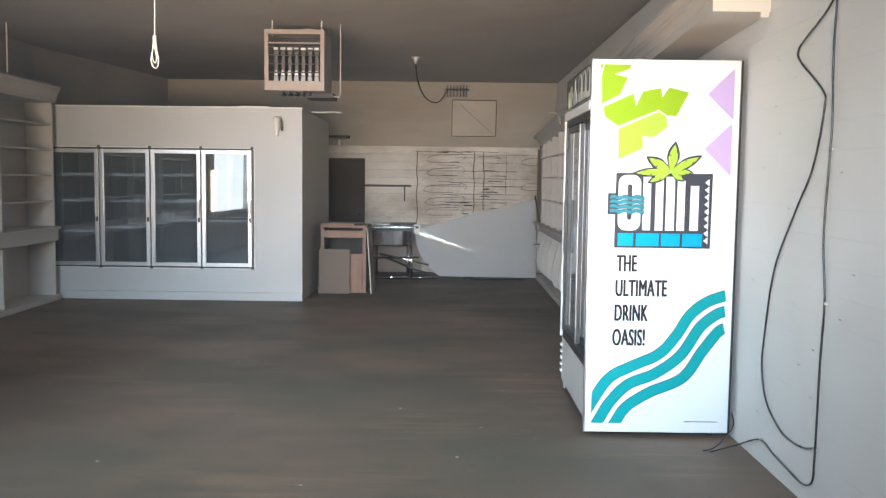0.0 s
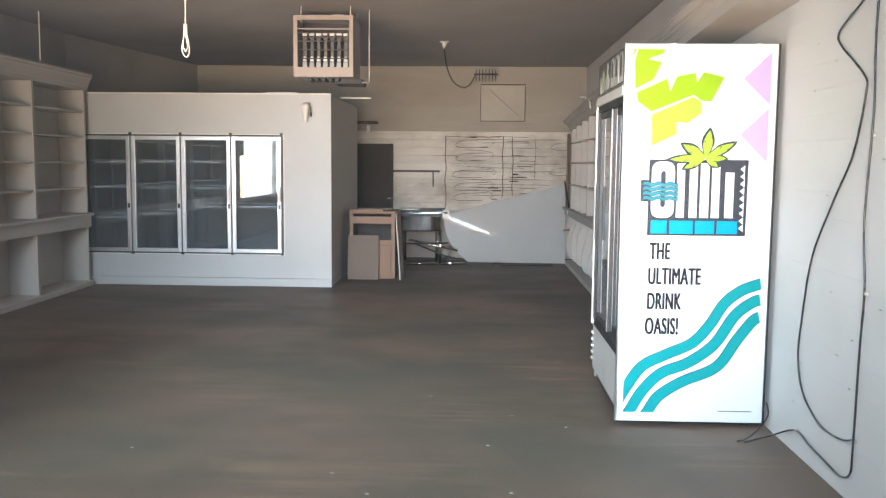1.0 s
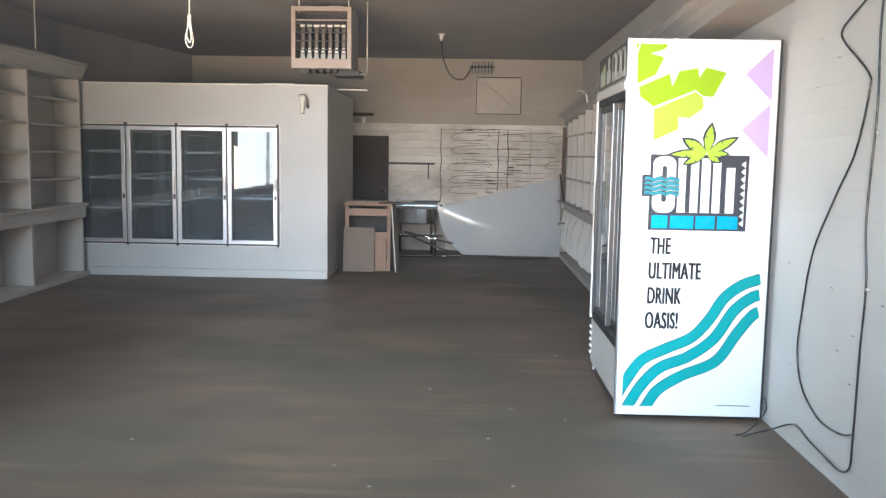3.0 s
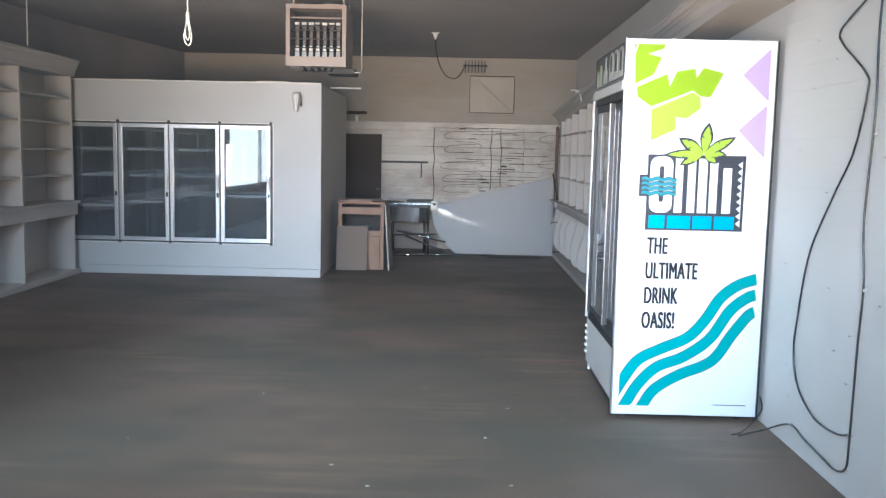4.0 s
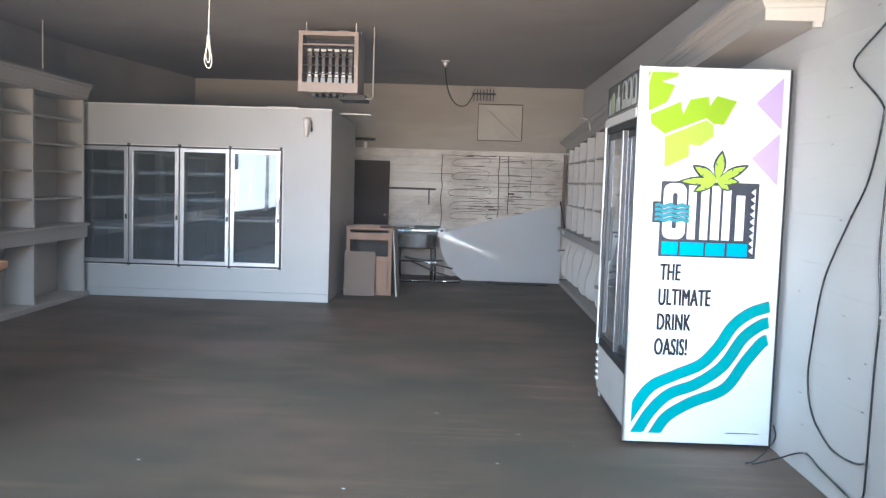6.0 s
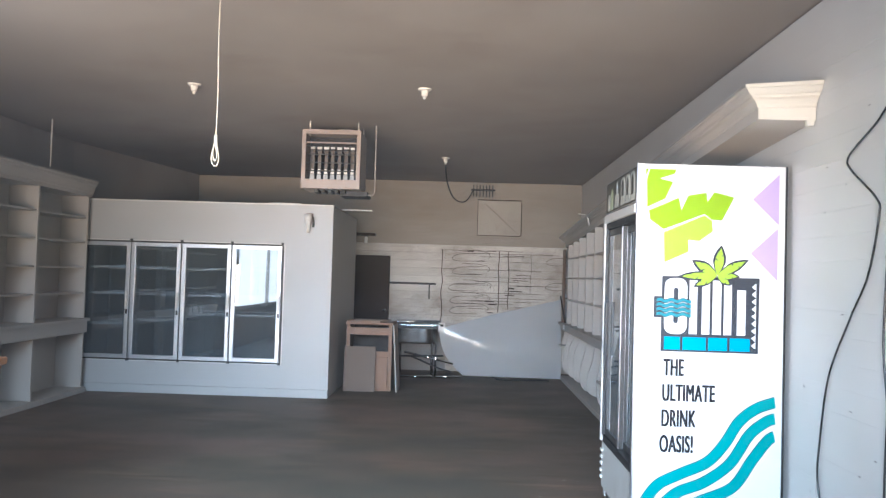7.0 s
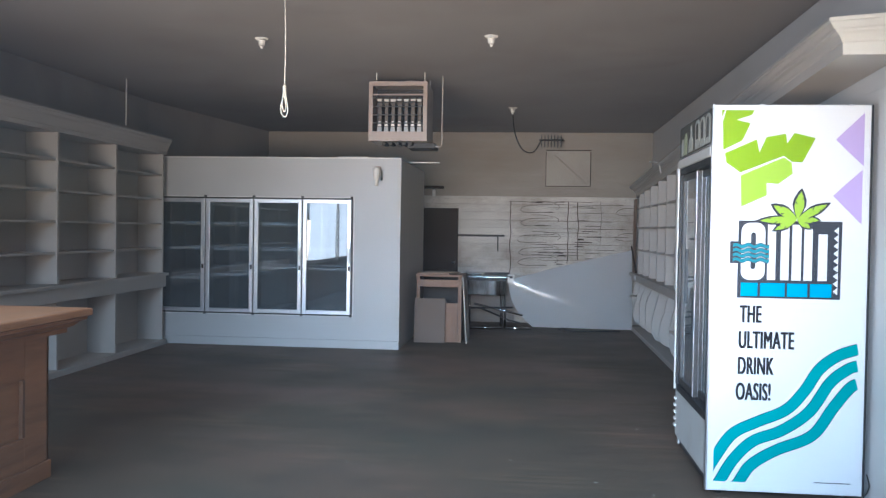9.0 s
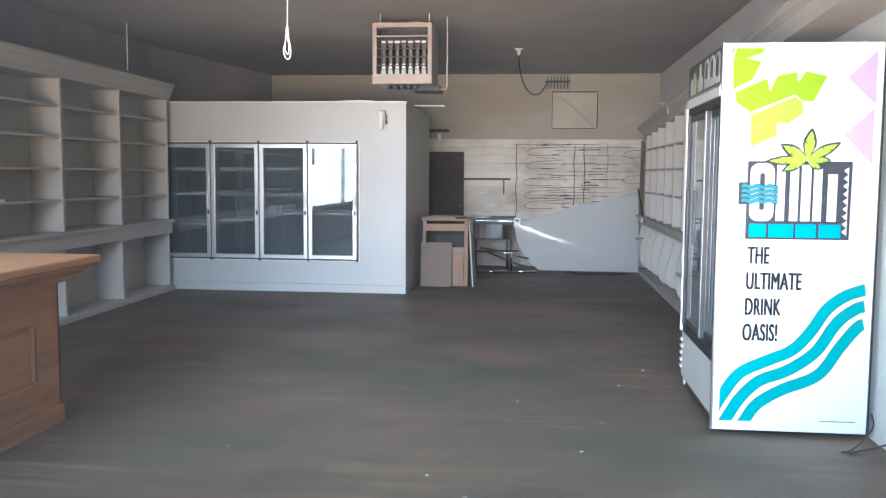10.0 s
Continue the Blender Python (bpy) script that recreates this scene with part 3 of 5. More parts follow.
def drinks_cooler():
    c = thing("drinks_cooler", 1.6, 5.6, 0, "tall white sliding-door drinks cooler with printed side", "drinks cooler")
    y = CY0
    part("side_panel", B(CX0 + 0.004, CX1, y, y + 0.04, 0.03, 2.15, bev=0.006), PANEL, c)
    part("corner_trim", B(CX0 - 0.006, CX0 + 0.003, y - 0.003, y + 0.03, 0.03, 2.154, bev=0.002), ALU, c)
    # Black strip draws the shaded gap between the cooler and the wall.
    part("edge_strip", B(CX1 + 0.001, CX1 + 0.012, y + 0.004, y + 0.05, 0.03, 2.15), BLACK, c)
    part("far_side", B(CX0 + 0.02, CX1, CY1 - 0.04, CY1, 0.03, 2.15, bev=0.004), PANEL, c)
    part("back", B(CX1 - 0.04, CX1, y + 0.041, CY1 - 0.041, 0.03, 2.14), WHITE_METAL, c)
    part("top", B(CX0 + 0.02, CX1 - 0.041, y + 0.041, CY1 - 0.041, 2.08, 2.14), WHITE_METAL, c)
    part("inside_floor", B(CX0 + 0.08, CX1 - 0.041, y + 0.041, CY1 - 0.041, 0.40, 0.44), GREY_IN, c)
    part("inside_back", B(CX1 - 0.06, CX1 - 0.041, y + 0.041, CY1 - 0.041, 0.441, 2.07), GREY_IN, c)
    hd = part("header_sign", B(CX0, CX0 + 0.05, y + 0.041, CY1, 1.93, 2.148, bev=0.006), SIGN, c, "dark faded header sign with pale shapes")

    def sign_shape(ya, wide, z0, z1, cap, ink, lift):
        """A flat upright shape on the header, with a rounded top of height cap."""
        row = [(ya, z0), (ya + wide, z0)] + [(ya + wide / 2 + wide / 2 * math.cos(k * math.pi / 8), z1 - cap + cap * math.sin(k * math.pi / 8)) for k in range(9)]
        bm = bmesh.new()
        p0 = [bm.verts.new((CX0 - lift, q[0], q[1])) for q in row]
        p1 = [bm.verts.new((CX0 + 0.001, q[0], q[1])) for q in row]
        for k in range(len(row)):
            bm.faces.new((p0[k], p0[(k + 1) % len(row)], p1[(k + 1) % len(row)], p1[k]))
        bm.faces.new(p0)
        part("print_shape", bm, ink, hd)

    for k in range(3):
        ya = y + 0.085 + k * 0.155
        sign_shape(ya, 0.135, 1.955, 2.125, 0.03, SIGN_PALE, 0.0015)
        sign_shape(ya + 0.04, 0.065, 1.99 + 0.01 * k, 2.108, 0.04, SIGN, 0.0028)
    sign_shape(y + 0.60, 0.14, 1.955, 2.045, 0.02, SIGN_PALE, 0.0015)
    sign_shape(y + 0.645, 0.045, 2.03, 2.12, 0.015, SIGN_PALE, 0.0018)
    sign_shape(y + 0.80, 0.10, 1.95, 2.09, 0.05, SIGN_GREEN, 0.0015)
    sign_shape(y + 0.92, 0.07, 1.95, 2.06, 0.035, SIGN_PALE, 0.0015)
    for z in (1.932, 2.136):
        part("sign_edge", B(CX0 - 0.006, CX0 - 0.0005, y + 0.045, CY1 - 0.004, z, z + 0.010, bev=0.002), ALU, hd)
    part("header_rail", B(CX0 - 0.012, CX0 + 0.05, y + 0.03, CY1, 1.872, 1.928, bev=0.006), WHITE_METAL, c)
    bm = bmesh.new()
    box(bm, CX0, CX0 + 0.075, y + 0.041, y + 0.075, 0.44, 1.871)
    box(bm, CX0, CX0 + 0.075, CY1 - 0.06, CY1 - 0.02, 0.44, 1.871)
    box(bm, CX0, CX0 + 0.075, y + 0.075, CY1 - 0.06, 0.40, 0.445)
    box(bm, CX0, CX0 + 0.075, y + 0.075, CY1 - 0.06, 1.83, 1.871)
    part("door_surround", bm, BLACK, c)
    part("edge_trim", B(CX0 - 0.01, CX0 + 0.03, CY1 - 0.019, CY1 + 0.004, 0.40, 1.871), WHITE_METAL, c)
    for i, (ya, yb, xo) in enumerate(((y + 0.08, 5.60, 0.045), (5.54, CY1 - 0.065, 0.012))):
        bm = bmesh.new()
        for q in ((ya, ya + 0.035, 0.45, 1.825), (yb - 0.035, yb, 0.45, 1.825), (ya + 0.035, yb - 0.035, 0.45, 0.49), (ya + 0.035, yb - 0.035, 1.785, 1.825)):
            box(bm, CX0 + xo, CX0 + xo + 0.026, q[0], q[1], q[2], q[3])
        d = part("sliding_door", bm, DARK_STEEL, c, "dark framed sliding glass door")
        part("edge_strip", B(CX0 + xo - 0.004, CX0 + xo - 0.0005, yb - 0.034 if i == 0 else ya + 0.001, yb - 0.001 if i == 0 else ya + 0.034, 0.45, 1.825), ALU, d, "bright metal strip")
        g = part("pane", B(CX0 + xo + 0.01, CX0 + xo + 0.015, ya + 0.03, yb - 0.03, 0.485, 1.79), SLIDE_GLASS, d)
        g.visible_shadow = False
        hy = ya + 0.018 if i == 0 else yb - 0.018
        part("door_handle", B(CX0 + xo - 0.022, CX0 + xo - 0.001, hy - 0.016, hy + 0.016, 0.98, 1.34, bev=0.004), BLACK, d)
    for z in (0.75, 1.05, 1.35, 1.62):
        bm = bmesh.new()
        for yy in np.linspace(y + 0.06, CY1 - 0.06, 22):
            box(bm, CX0 + 0.12, CX1 - 0.07, yy - 0.002, yy + 0.002, z, z + 0.005)
        for xx in (CX0 + 0.12, 1.6, CX1 - 0.075):
            box(bm, xx, xx + 0.006, y + 0.05, CY1 - 0.05, z - 0.006, z)
        part("wire_shelf", bm, WHITE_METAL, c)
    part("kick_panel", B(CX0 + 0.005, CX0 + 0.05, y + 0.041, CY1, 0.09, 0.399, bev=0.006), WHITE_METAL, c, "scuffed white lower panel")
    part("base_skirt", B(CX0 + 0.03, CX1 - 0.05, y + 0.045, CY1 - 0.045, 0.031, 0.089), DARK_STEEL, c)
    for k in range(5):
        z = 0.15 + k * 0.045
        part("vent_tooth", B(CX0 - 0.008, CX0 + 0.004, CY1 - 0.05, CY1 - 0.004, z, z + 0.02, bev=0.003), WHITE_METAL, c)
    for xx in (CX0 + 0.08, CX1 - 0.08):
        for yy in (y + 0.08, CY1 - 0.08):
            part("foot", lathe(bmesh.new(), xx, yy, [(0.022, 0.0), (0.022, 0.012), (0.012, 0.014), (0.012, 0.032)], 10), DARK_STEEL, c)
    # printed artwork on the side panel
    f0, f1 = y - 0.0018, y + 0.001

    def flat(name, poly, material, lift=0.0, label=""):
        return part(name, slab_xz(bmesh.new(), poly, f0 - lift, f1), material, c, label)

    flat("leaf_print", [(1.252, 2.121), (1.401, 2.119), (1.389, 2.095), (1.308, 2.067), (1.382, 2.049), (1.34, 1.954), (1.24, 1.904), (1.235, 2.06)], LEAF, label="lime green leaf print")
    flat("leaf_print", [(1.229, 2.121), (1.246, 2.121), (1.229, 2.08)], LEAF)
    flat("leaf_print", [(1.25, 1.886), (1.416, 1.961), (1.432, 1.891), (1.468, 1.974), (1.569, 1.993), (1.577, 1.941), (1.614, 1.997), (1.726, 1.97), (1.659, 1.838), (1.603, 1.841), (1.561, 1.873), (1.334, 1.781), (1.258, 1.834)], LEAF, label="lime green leaf print")
    flat("leaf_print", [(1.561, 1.864), (1.603, 1.836), (1.609, 1.776), (1.535, 1.72), (1.473, 1.725), (1.476, 1.658), (1.342, 1.594), (1.336, 1.765)], LEAF_PALE, label="pale lime leaf print")
    flat("triangle_print", [(1.83, 1.962), (1.976, 2.106), (1.977, 1.82)], LILAC, label="lilac triangle print")
    flat("triangle_print", [(1.822, 1.659), (1.972, 1.801), (1.973, 1.507)], LILAC, label="lilac triangle print")
    logo = flat("logo_box", [(1.332, 1.519), (1.875, 1.519), (1.872, 1.097), (1.33, 1.097)], NAVY, label="charcoal logo box with plain shapes")

    def on(name, poly, material, lift):
        return part(name, slab_xz(bmesh.new(), poly, f0 - lift, f0 - lift + 0.001), material, logo)

    def bar(x0, x1, z0, z1, r=0.0):
        if not r:
            return [(x0, z0), (x1, z0), (x1, z1), (x0, z1)]
        out = []
        for cx, cz, a0 in ((x1 - r, z0 + r, -90), (x1 - r, z1 - r, 0), (x0 + r, z1 - r, 90), (x0 + r, z0 + r, 180)):
            out += [(cx + r * math.cos(radians(a0 + k * 22.5)), cz + r * math.sin(radians(a0 + k * 22.5))) for k in range(5)]
        return out

    on("logo_backing", bar(1.288, 1.331, 1.285, 1.405), NAVY, 0.0004)
    on("white_shape", bar(1.347, 1.474, 1.195, 1.508, 0.045), PANEL, 0.0012)
    on("dark_slot", bar(1.398, 1.424, 1.255, 1.455, 0.012), NAVY, 0.0024)
    for x0, x1, z1 in ((1.486, 1.530, 1.50), (1.556, 1.60, 1.498), (1.615, 1.664, 1.50), (1.678, 1.722, 1.48), (1.752, 1.80, 1.45)):
        on("white_shape", bar(x0, x1, 1.197, z1), PANEL, 0.0012)
    for x0, x1 in ((1.349, 1.438), (1.452, 1.582), (1.594, 1.70), (1.714, 1.826)):
        on("cyan_shape", bar(x0, x1, 1.108, 1.18), CYAN, 0.0012)
    for k in range(9):
        z = 1.49 - k * 0.041
        on("tooth_shape", [(1.857, z), (1.857, z - 0.041), (1.832, z - 0.0205)], PANEL, 0.0012)
    for k in range(4):
        z = 1.382 - k * 0.026
        top = [(1.303 + j * 0.012, z + 0.006 * math.sin(j * 1.15)) for j in range(17)]
        for dz, h, m_, lf in ((0.0, 0.0235, NAVY, 0.003), (0.001, 0.0165, WAVE, 0.0042)):
            on("wave_shape", [(x, zz + h / 2) for x, zz in top] + [(x, zz - h / 2) for x, zz in top[::-1]], m_, lf)

    def leaf_shape(bx, bz, tx, tz, wide):
        d = Vector((tx - bx, tz - bz))
        nrm = Vector((-d.y, d.x)).normalized()
        pts = []
        for s in (1, -1):
            row = [(0.02, 0.10), (0.2, 0.6), (0.45, 1.0), (0.65, 0.92), (0.72, 0.75), (0.85, 0.5)]
            for f, w in (row if s > 0 else row[::-1]):
                p = Vector((bx, bz)) + d * f + nrm * s * wide * w
                pts.append((p.x, p.y))
            if s > 0:
                pts.append((tx, tz))
        return pts

    tips = [(1.659, 1.70, 0.036), (1.812, 1.622, 0.030), (1.765, 1.525, 0.024), (1.715, 1.475, 0.024), (1.505, 1.462, 0.026), (1.415, 1.518, 0.026), (1.495, 1.612, 0.034)]
    for k, (tx, tz, w) in enumerate(tips):
        on("palm_leaf", leaf_shape(1.637, 1.53, tx, tz, w), NAVY, 0.0048)
        sx, sz = 1.637 + (tx - 1.637) * 0.88, 1.53 + (tz - 1.53) * 0.88
        on("palm_leaf", leaf_shape(1.637, 1.53, sx, sz, w * 0.70), LEAF_PALE, 0.0060 + 0.0001 * k)
    for k, (tx, tz, w) in enumerate(tips):
        for f, side in ((0.5, 1), (0.66, -1)):
            px, pz = 1.637 + (tx - 1.637) * f, 1.53 + (tz - 1.53) * f
            d = Vector((tx - 1.637, tz - 1.53)).normalized()
            q = Vector((-d.y, d.x)) * side * w * 0.62
            on("leaf_slit", [(px + q.x, pz + q.y), (px + q.x + d.x * 0.012, pz + q.y + d.y * 0.012), (px + q.x * 0.25 - d.x * 0.006, pz + q.y * 0.25 - d.y * 0.006)], NAVY, 0.0070 + 0.0001 * k)
    bands = ([(1.976, 0.833), (1.868, 0.792), (1.774, 0.716), (1.699, 0.596), (1.603, 0.489), (1.457, 0.42), (1.328, 0.351), (1.247, 0.238), (1.185, 0.13)],
             [(1.976, 0.742), (1.921, 0.72), (1.831, 0.644), (1.727, 0.483), (1.583, 0.375), (1.435, 0.312), (1.333, 0.209), (1.262, 0.088), (1.20, -0.02)],
             [(1.976, 0.644), (1.934, 0.618), (1.85, 0.507), (1.743, 0.353), (1.555, 0.265), (1.426, 0.18), (1.364, 0.086), (1.30, -0.02)])
    for pts in bands:
        line = smooth([(x, 0, z) for x, z in pts], 7)
        for half, depth, ink, label in ((0.0318, f0 + 0.0007, NAVY, "thin dark outline print"), (0.028, f0, TEAL, "turquoise wave stripe print")):
            up, lo = [], []
            for i, p in enumerate(line):
                d = (line[min(i + 1, len(line) - 1)] - line[max(i - 1, 0)]).normalized()
                nn = Vector((-d.z, 0, d.x)) * half
                for row, q in ((up, p + nn), (lo, p - nn)):
                    row.append((min(max(q.x, 1.225), 1.976), max(q.z, 0.083)))
            bm = bmesh.new()
            ra = [[bm.verts.new((x, depth, z)) for x, z in r] for r in (up, lo)]
            for i in range(len(line) - 1):
                bm.faces.new((ra[0][i], ra[0][i + 1], ra[1][i + 1], ra[1][i]))
            bmesh.ops.remove_doubles(bm, verts=bm.verts, dist=1e-5)
            part("wave_band" if ink is TEAL else "band_outline", bm, ink, c, label)
    for cx in (1.442, 1.905):
        part("panel_clip", B(cx - 0.016, cx + 0.016, y - 0.004, y + 0.012, 2.143, 2.153, bev=0.002), ALU, c)
    part("fine_print", slab_xz(bmesh.new(), bar(1.76, 1.951, 0.095, 0.099), f0, f1), NAVY, c)

    def words(txt, x, z, size, squeeze):
        cu = bpy.data.curves.new("lettering", "FONT")
        cu.body, cu.size, cu.extrude = txt, size, 0.0012
        cu.space_character = 1.08
        tmp = new("lettering", cu)
        bpy.context.view_layer.update()
        src = bpy.data.meshes.new_from_object(tmp)
        bpy.data.objects.remove(tmp)
        bm = bmesh.new()
        for k in range(5):
            first = len(bm.verts)
            bm.from_mesh(src)
            bm.verts.ensure_lookup_table()
            bmesh.ops.translate(bm, verts=bm.verts[first:], vec=(0.0034 * (k - 2), 0.0012 * (k % 2), 0.0003 * k))
        me = bpy.data.meshes.new("lettering")
        bm.to_mesh(me)
        bm.free()
        me.transform(Matrix.Translation(Vector((x, f0, z)) - c.location) @ pose(0, 0, 0, 90, 0, 0) @ Matrix.Diagonal((squeeze, 1, 1, 1)))
        me.materials.clear()
        me.materials.append(INK)
        ob = new("lettering", me)
        ob.parent = c
        tagged(ob, "black printed words")

    words("THE", 1.349, 0.962, 0.135, 0.44)
    words("ULTIMATE", 1.344, 0.821, 0.135, 0.445)
    words("DRINK", 1.342, 0.679, 0.135, 0.44)
    words("OASIS!", 1.335, 0.537, 0.135, 0.445)


drinks_cooler()


# ---------- hanging unit heater ----------
def unit_heater():
    h = thing("unit_heater", -1.012, 8.1, 2.24, "beige enamel gas unit heater hanging from the ceiling", "heater")
    x0, x1, z0, z1, y = -1.278, -0.746, 2.241, 2.776, 7.9
    t, top = 0.036, 2.862
    bm = bmesh.new()
    for q in ((x0, x0 + t, z0, z1), (x1 - t, x1, z0, z1), (x0 + t, x1 - t, z0, z0 + 0.085), (x0 + t, x1 - t, z1 - 0.04, z1)):
        box(bm, q[0], q[1], y, y + 0.06, q[2], q[3])
    part("front_frame", bm, HEATER, h)
    bm = bmesh.new()
    box(bm, x0 + 0.004, x0 + 0.02, y + 0.061, y + 0.5, z0 + 0.004, z1 - 0.004)
    box(bm, x1 - 0.02, x1 - 0.004, y + 0.061, y + 0.5, z0 + 0.004, z1 - 0.004)
    box(bm, x0 + 0.021, x1 - 0.021, y + 0.061, y + 0.5, z1 - 0.02, z1 - 0.004)
    box(bm, x0 + 0.021, x1 - 0.021, y + 0.061, y + 0.5, z0 + 0.004, z0 + 0.02)
    part("casing", bm, SHADE_WALL, h)
    part("inside", B(x0 + 0.021, x1 - 0.021, y + 0.3, y + 0.4, z0 + 0.021, z1 - 0.021), HEATER_IN, h)
    for k in range(4):
        z = z0 + 0.16 + k * 0.075
        part("louvre", B(x0 + t + 0.001, x1 - t - 0.001, y + 0.035, y + 0.055, z, z + 0.010), HEATER_IN, h)
    for i in range(7):
        x = x0 + 0.085 + i * 0.061
        bm = bmesh.new()
        sec = [(0.019, 2.33), (0.016, 2.385), (0.012, 2.40), (0.015, 2.50), (0.012, 2.55), (0.016, 2.57), (0.019, 2.60)]
        rings = [[bm.verts.new(p) for p in ((x - w, y + 0.11, z), (x + w, y + 0.11, z), (x + w, y + 0.29, z), (x - w, y + 0.29, z))] for w, z in sec]
        for r0, r1 in zip(rings, rings[1:]):
            for q in range(4):
                bm.faces.new((r0[q], r0[(q + 1) % 4], r1[(q + 1) % 4], r1[q]))
        bm.faces.new(rings[0][::-1]), bm.faces.new(rings[-1])
        part("heat_tube", bm, FIN, h)
        part("tube_cap", B(x - 0.021, x + 0.017 + 0.004 * (i % 3), y + 0.085, y + 0.108, 2.61 + 0.006 * (i in (3, 5)), 2.637, bev=0.004), WHITE_METAL, h)
        foot = slab_xz(bmesh.new(), [(x - 0.022, 2.327), (x + 0.022, 2.327), (x + 0.019, 2.378), (x - 0.019, 2.378)], y + 0.085, y + 0.108)
        part("tube_foot", foot, GREY_IN, h)
        cone = slab_xz(bmesh.new(), [(x - 0.017, 2.387), (x + 0.017, 2.387), (x + 0.010, 2.427), (x - 0.010, 2.427)], y + 0.085, y + 0.108)
        part("tube_foot", cone, WHITE_METAL, h)
    part("cross_rail", B(x0 + t + 0.001, x1 - t - 0.001, y + 0.02, y + 0.034, 2.655, 2.668), HEATER, h)
    for i in range(5):
        x = x0 + 0.11 + i * 0.062
        part("burner_slot", B(x, x + 0.03, y + 0.1, y + 0.3, z0 - 0.025, z0 + 0.003), HEATER_IN, h)
    part("lower_box", B(x0 + 0.33, x1 + 0.05, y + 0.2, y + 0.52, z0 - 0.045, z0 + 0.003, bev=0.006), HEATER_IN, h)
    part("flue_collar", lathe(bmesh.new(), -0.91, 8.1, [(0.10, z1 - 0.004), (0.10, z1 + 0.02), (0.075, z1 + 0.03)], 20), WHITE_METAL, h, shade=False)
    for x, yy in ((x0 + 0.06, y + 0.05), (x1 - 0.03, y + 0.05), (x0 + 0.06, y + 0.45), (x1 - 0.03, y + 0.45)):
        part("hanger_rod", tube(bmesh.new(), [(x, yy, z1 - 0.05), (x, yy, top)], 0.006), SHELF_PAINT, h)
    part("gas_pipe", tube(bmesh.new(), [(x1 + 0.115, y + 0.22, top), (x1 + 0.115, y + 0.22, z0 - 0.01), (x1 + 0.10, y + 0.22, z0 - 0.03), (x1 - 0.02, y + 0.22, z0 - 0.03)], 0.0065), SHADE_WALL, h)
    h.scale = (1.0935,) * 3
    h.location = (-1.126, 8.837, 2.312)


unit_heater()


# ---------- ceiling things ----------
def sprinkler(x, y):
    s = thing("ceiling_fitting", x, y, ZC, "small white ceiling fitting with a short stem", "ceiling fitting", "fittings on the ceiling")
    part("flange", lathe(bmesh.new(), x, y, [(0.055, ZC - 0.001), (0.05, ZC - 0.014), (0.03, ZC - 0.02), (0.03, ZC - 0.03)], 14), WHITE_METAL, s)
    part("stem", lathe(bmesh.new(), x, y, [(0.026, ZC - 0.031), (0.026, ZC - 0.06), (0.012, ZC - 0.066), (0.012, ZC - 0.085)], 12), WHITE_METAL, s)
    return s


s0 = sprinkler(-2.022, 7.10)
copy_thing(s0, Matrix.Translation((-0.139, 7.08, ZC)))
copy_thing(s0, Matrix.Translation((-0.052, 11.06, ZC)))


def rope_cord():
    r = thing("hanging_rope", -0.96, 4.18, 1.96, "white rope hanging from the ceiling, looped and knotted", "rope")
    x, y = -0.962, 4.18
    part("cord", tube(bmesh.new(), smooth([(x, y, ZC), (x - 0.004, y, 2.6), (x + 0.002, y, 2.3), (x, y, 2.10)], 5), 0.0028, 8), ROPE, r, shade=True)
    part("loop", tube(bmesh.new(), smooth([(x, y, 2.10), (x + 0.010, y - 0.006, 2.05), (x + 0.016, y, 2.0), (x + 0.008, y + 0.004, 1.967), (x - 0.008, y, 1.968), (x - 0.017, y - 0.004, 2.0), (x - 0.008, y, 2.05), (x + 0.002, y + 0.006, 2.095)], 6), 0.0030, 8), ROPE, r, shade=True)
    part("loop", tube(bmesh.new(), smooth([(x - 0.003, y - 0.008, 2.10), (x + 0.004, y - 0.010, 2.05), (x + 0.010, y - 0.008, 2.01), (x + 0.002, y - 0.008, 1.985), (x - 0.009, y - 0.008, 2.01), (x - 0.006, y - 0.010, 2.05), (x, y - 0.006, 2.09)], 6), 0.0026, 8), ROPE, r, shade=True)
    bm = bmesh.new()
    for k in range(4):
        lathe(bm, x, y, [(0.006, 2.07 + k * 0.010), (0.011, 2.074 + k * 0.010), (0.006, 2.079 + k * 0.010)], 10)
    part("knot", bm, ROPE, r, shade=True)


rope_cord()
rod = thing("ceiling_rod", -4.09, 8.95, 2.5, "thin white rod from the ceiling to the shelving", "rod")
part("rod", tube(bmesh.new(), [(-4.09, 8.95, 2.5), (-4.09, 8.95, ZC)], 0.007), WHITE_METAL, rod)


def hose():
    h = thing("black_hose", -0.05, 11.06, ZC, "black cable drooping from the ceiling to the wall", "cable")
    part("line", tube(bmesh.new(), smooth([(-0.052, 11.06, ZC - 0.08), (-0.03, 11.3, 2.72), (0.03, 12.0, 2.6), (0.12, 12.9, 2.60), (0.23, 13.4, 2.66), (0.33, 13.66, 2.84)], 8), 0.008), BLACK, h, shade=True)


hose()


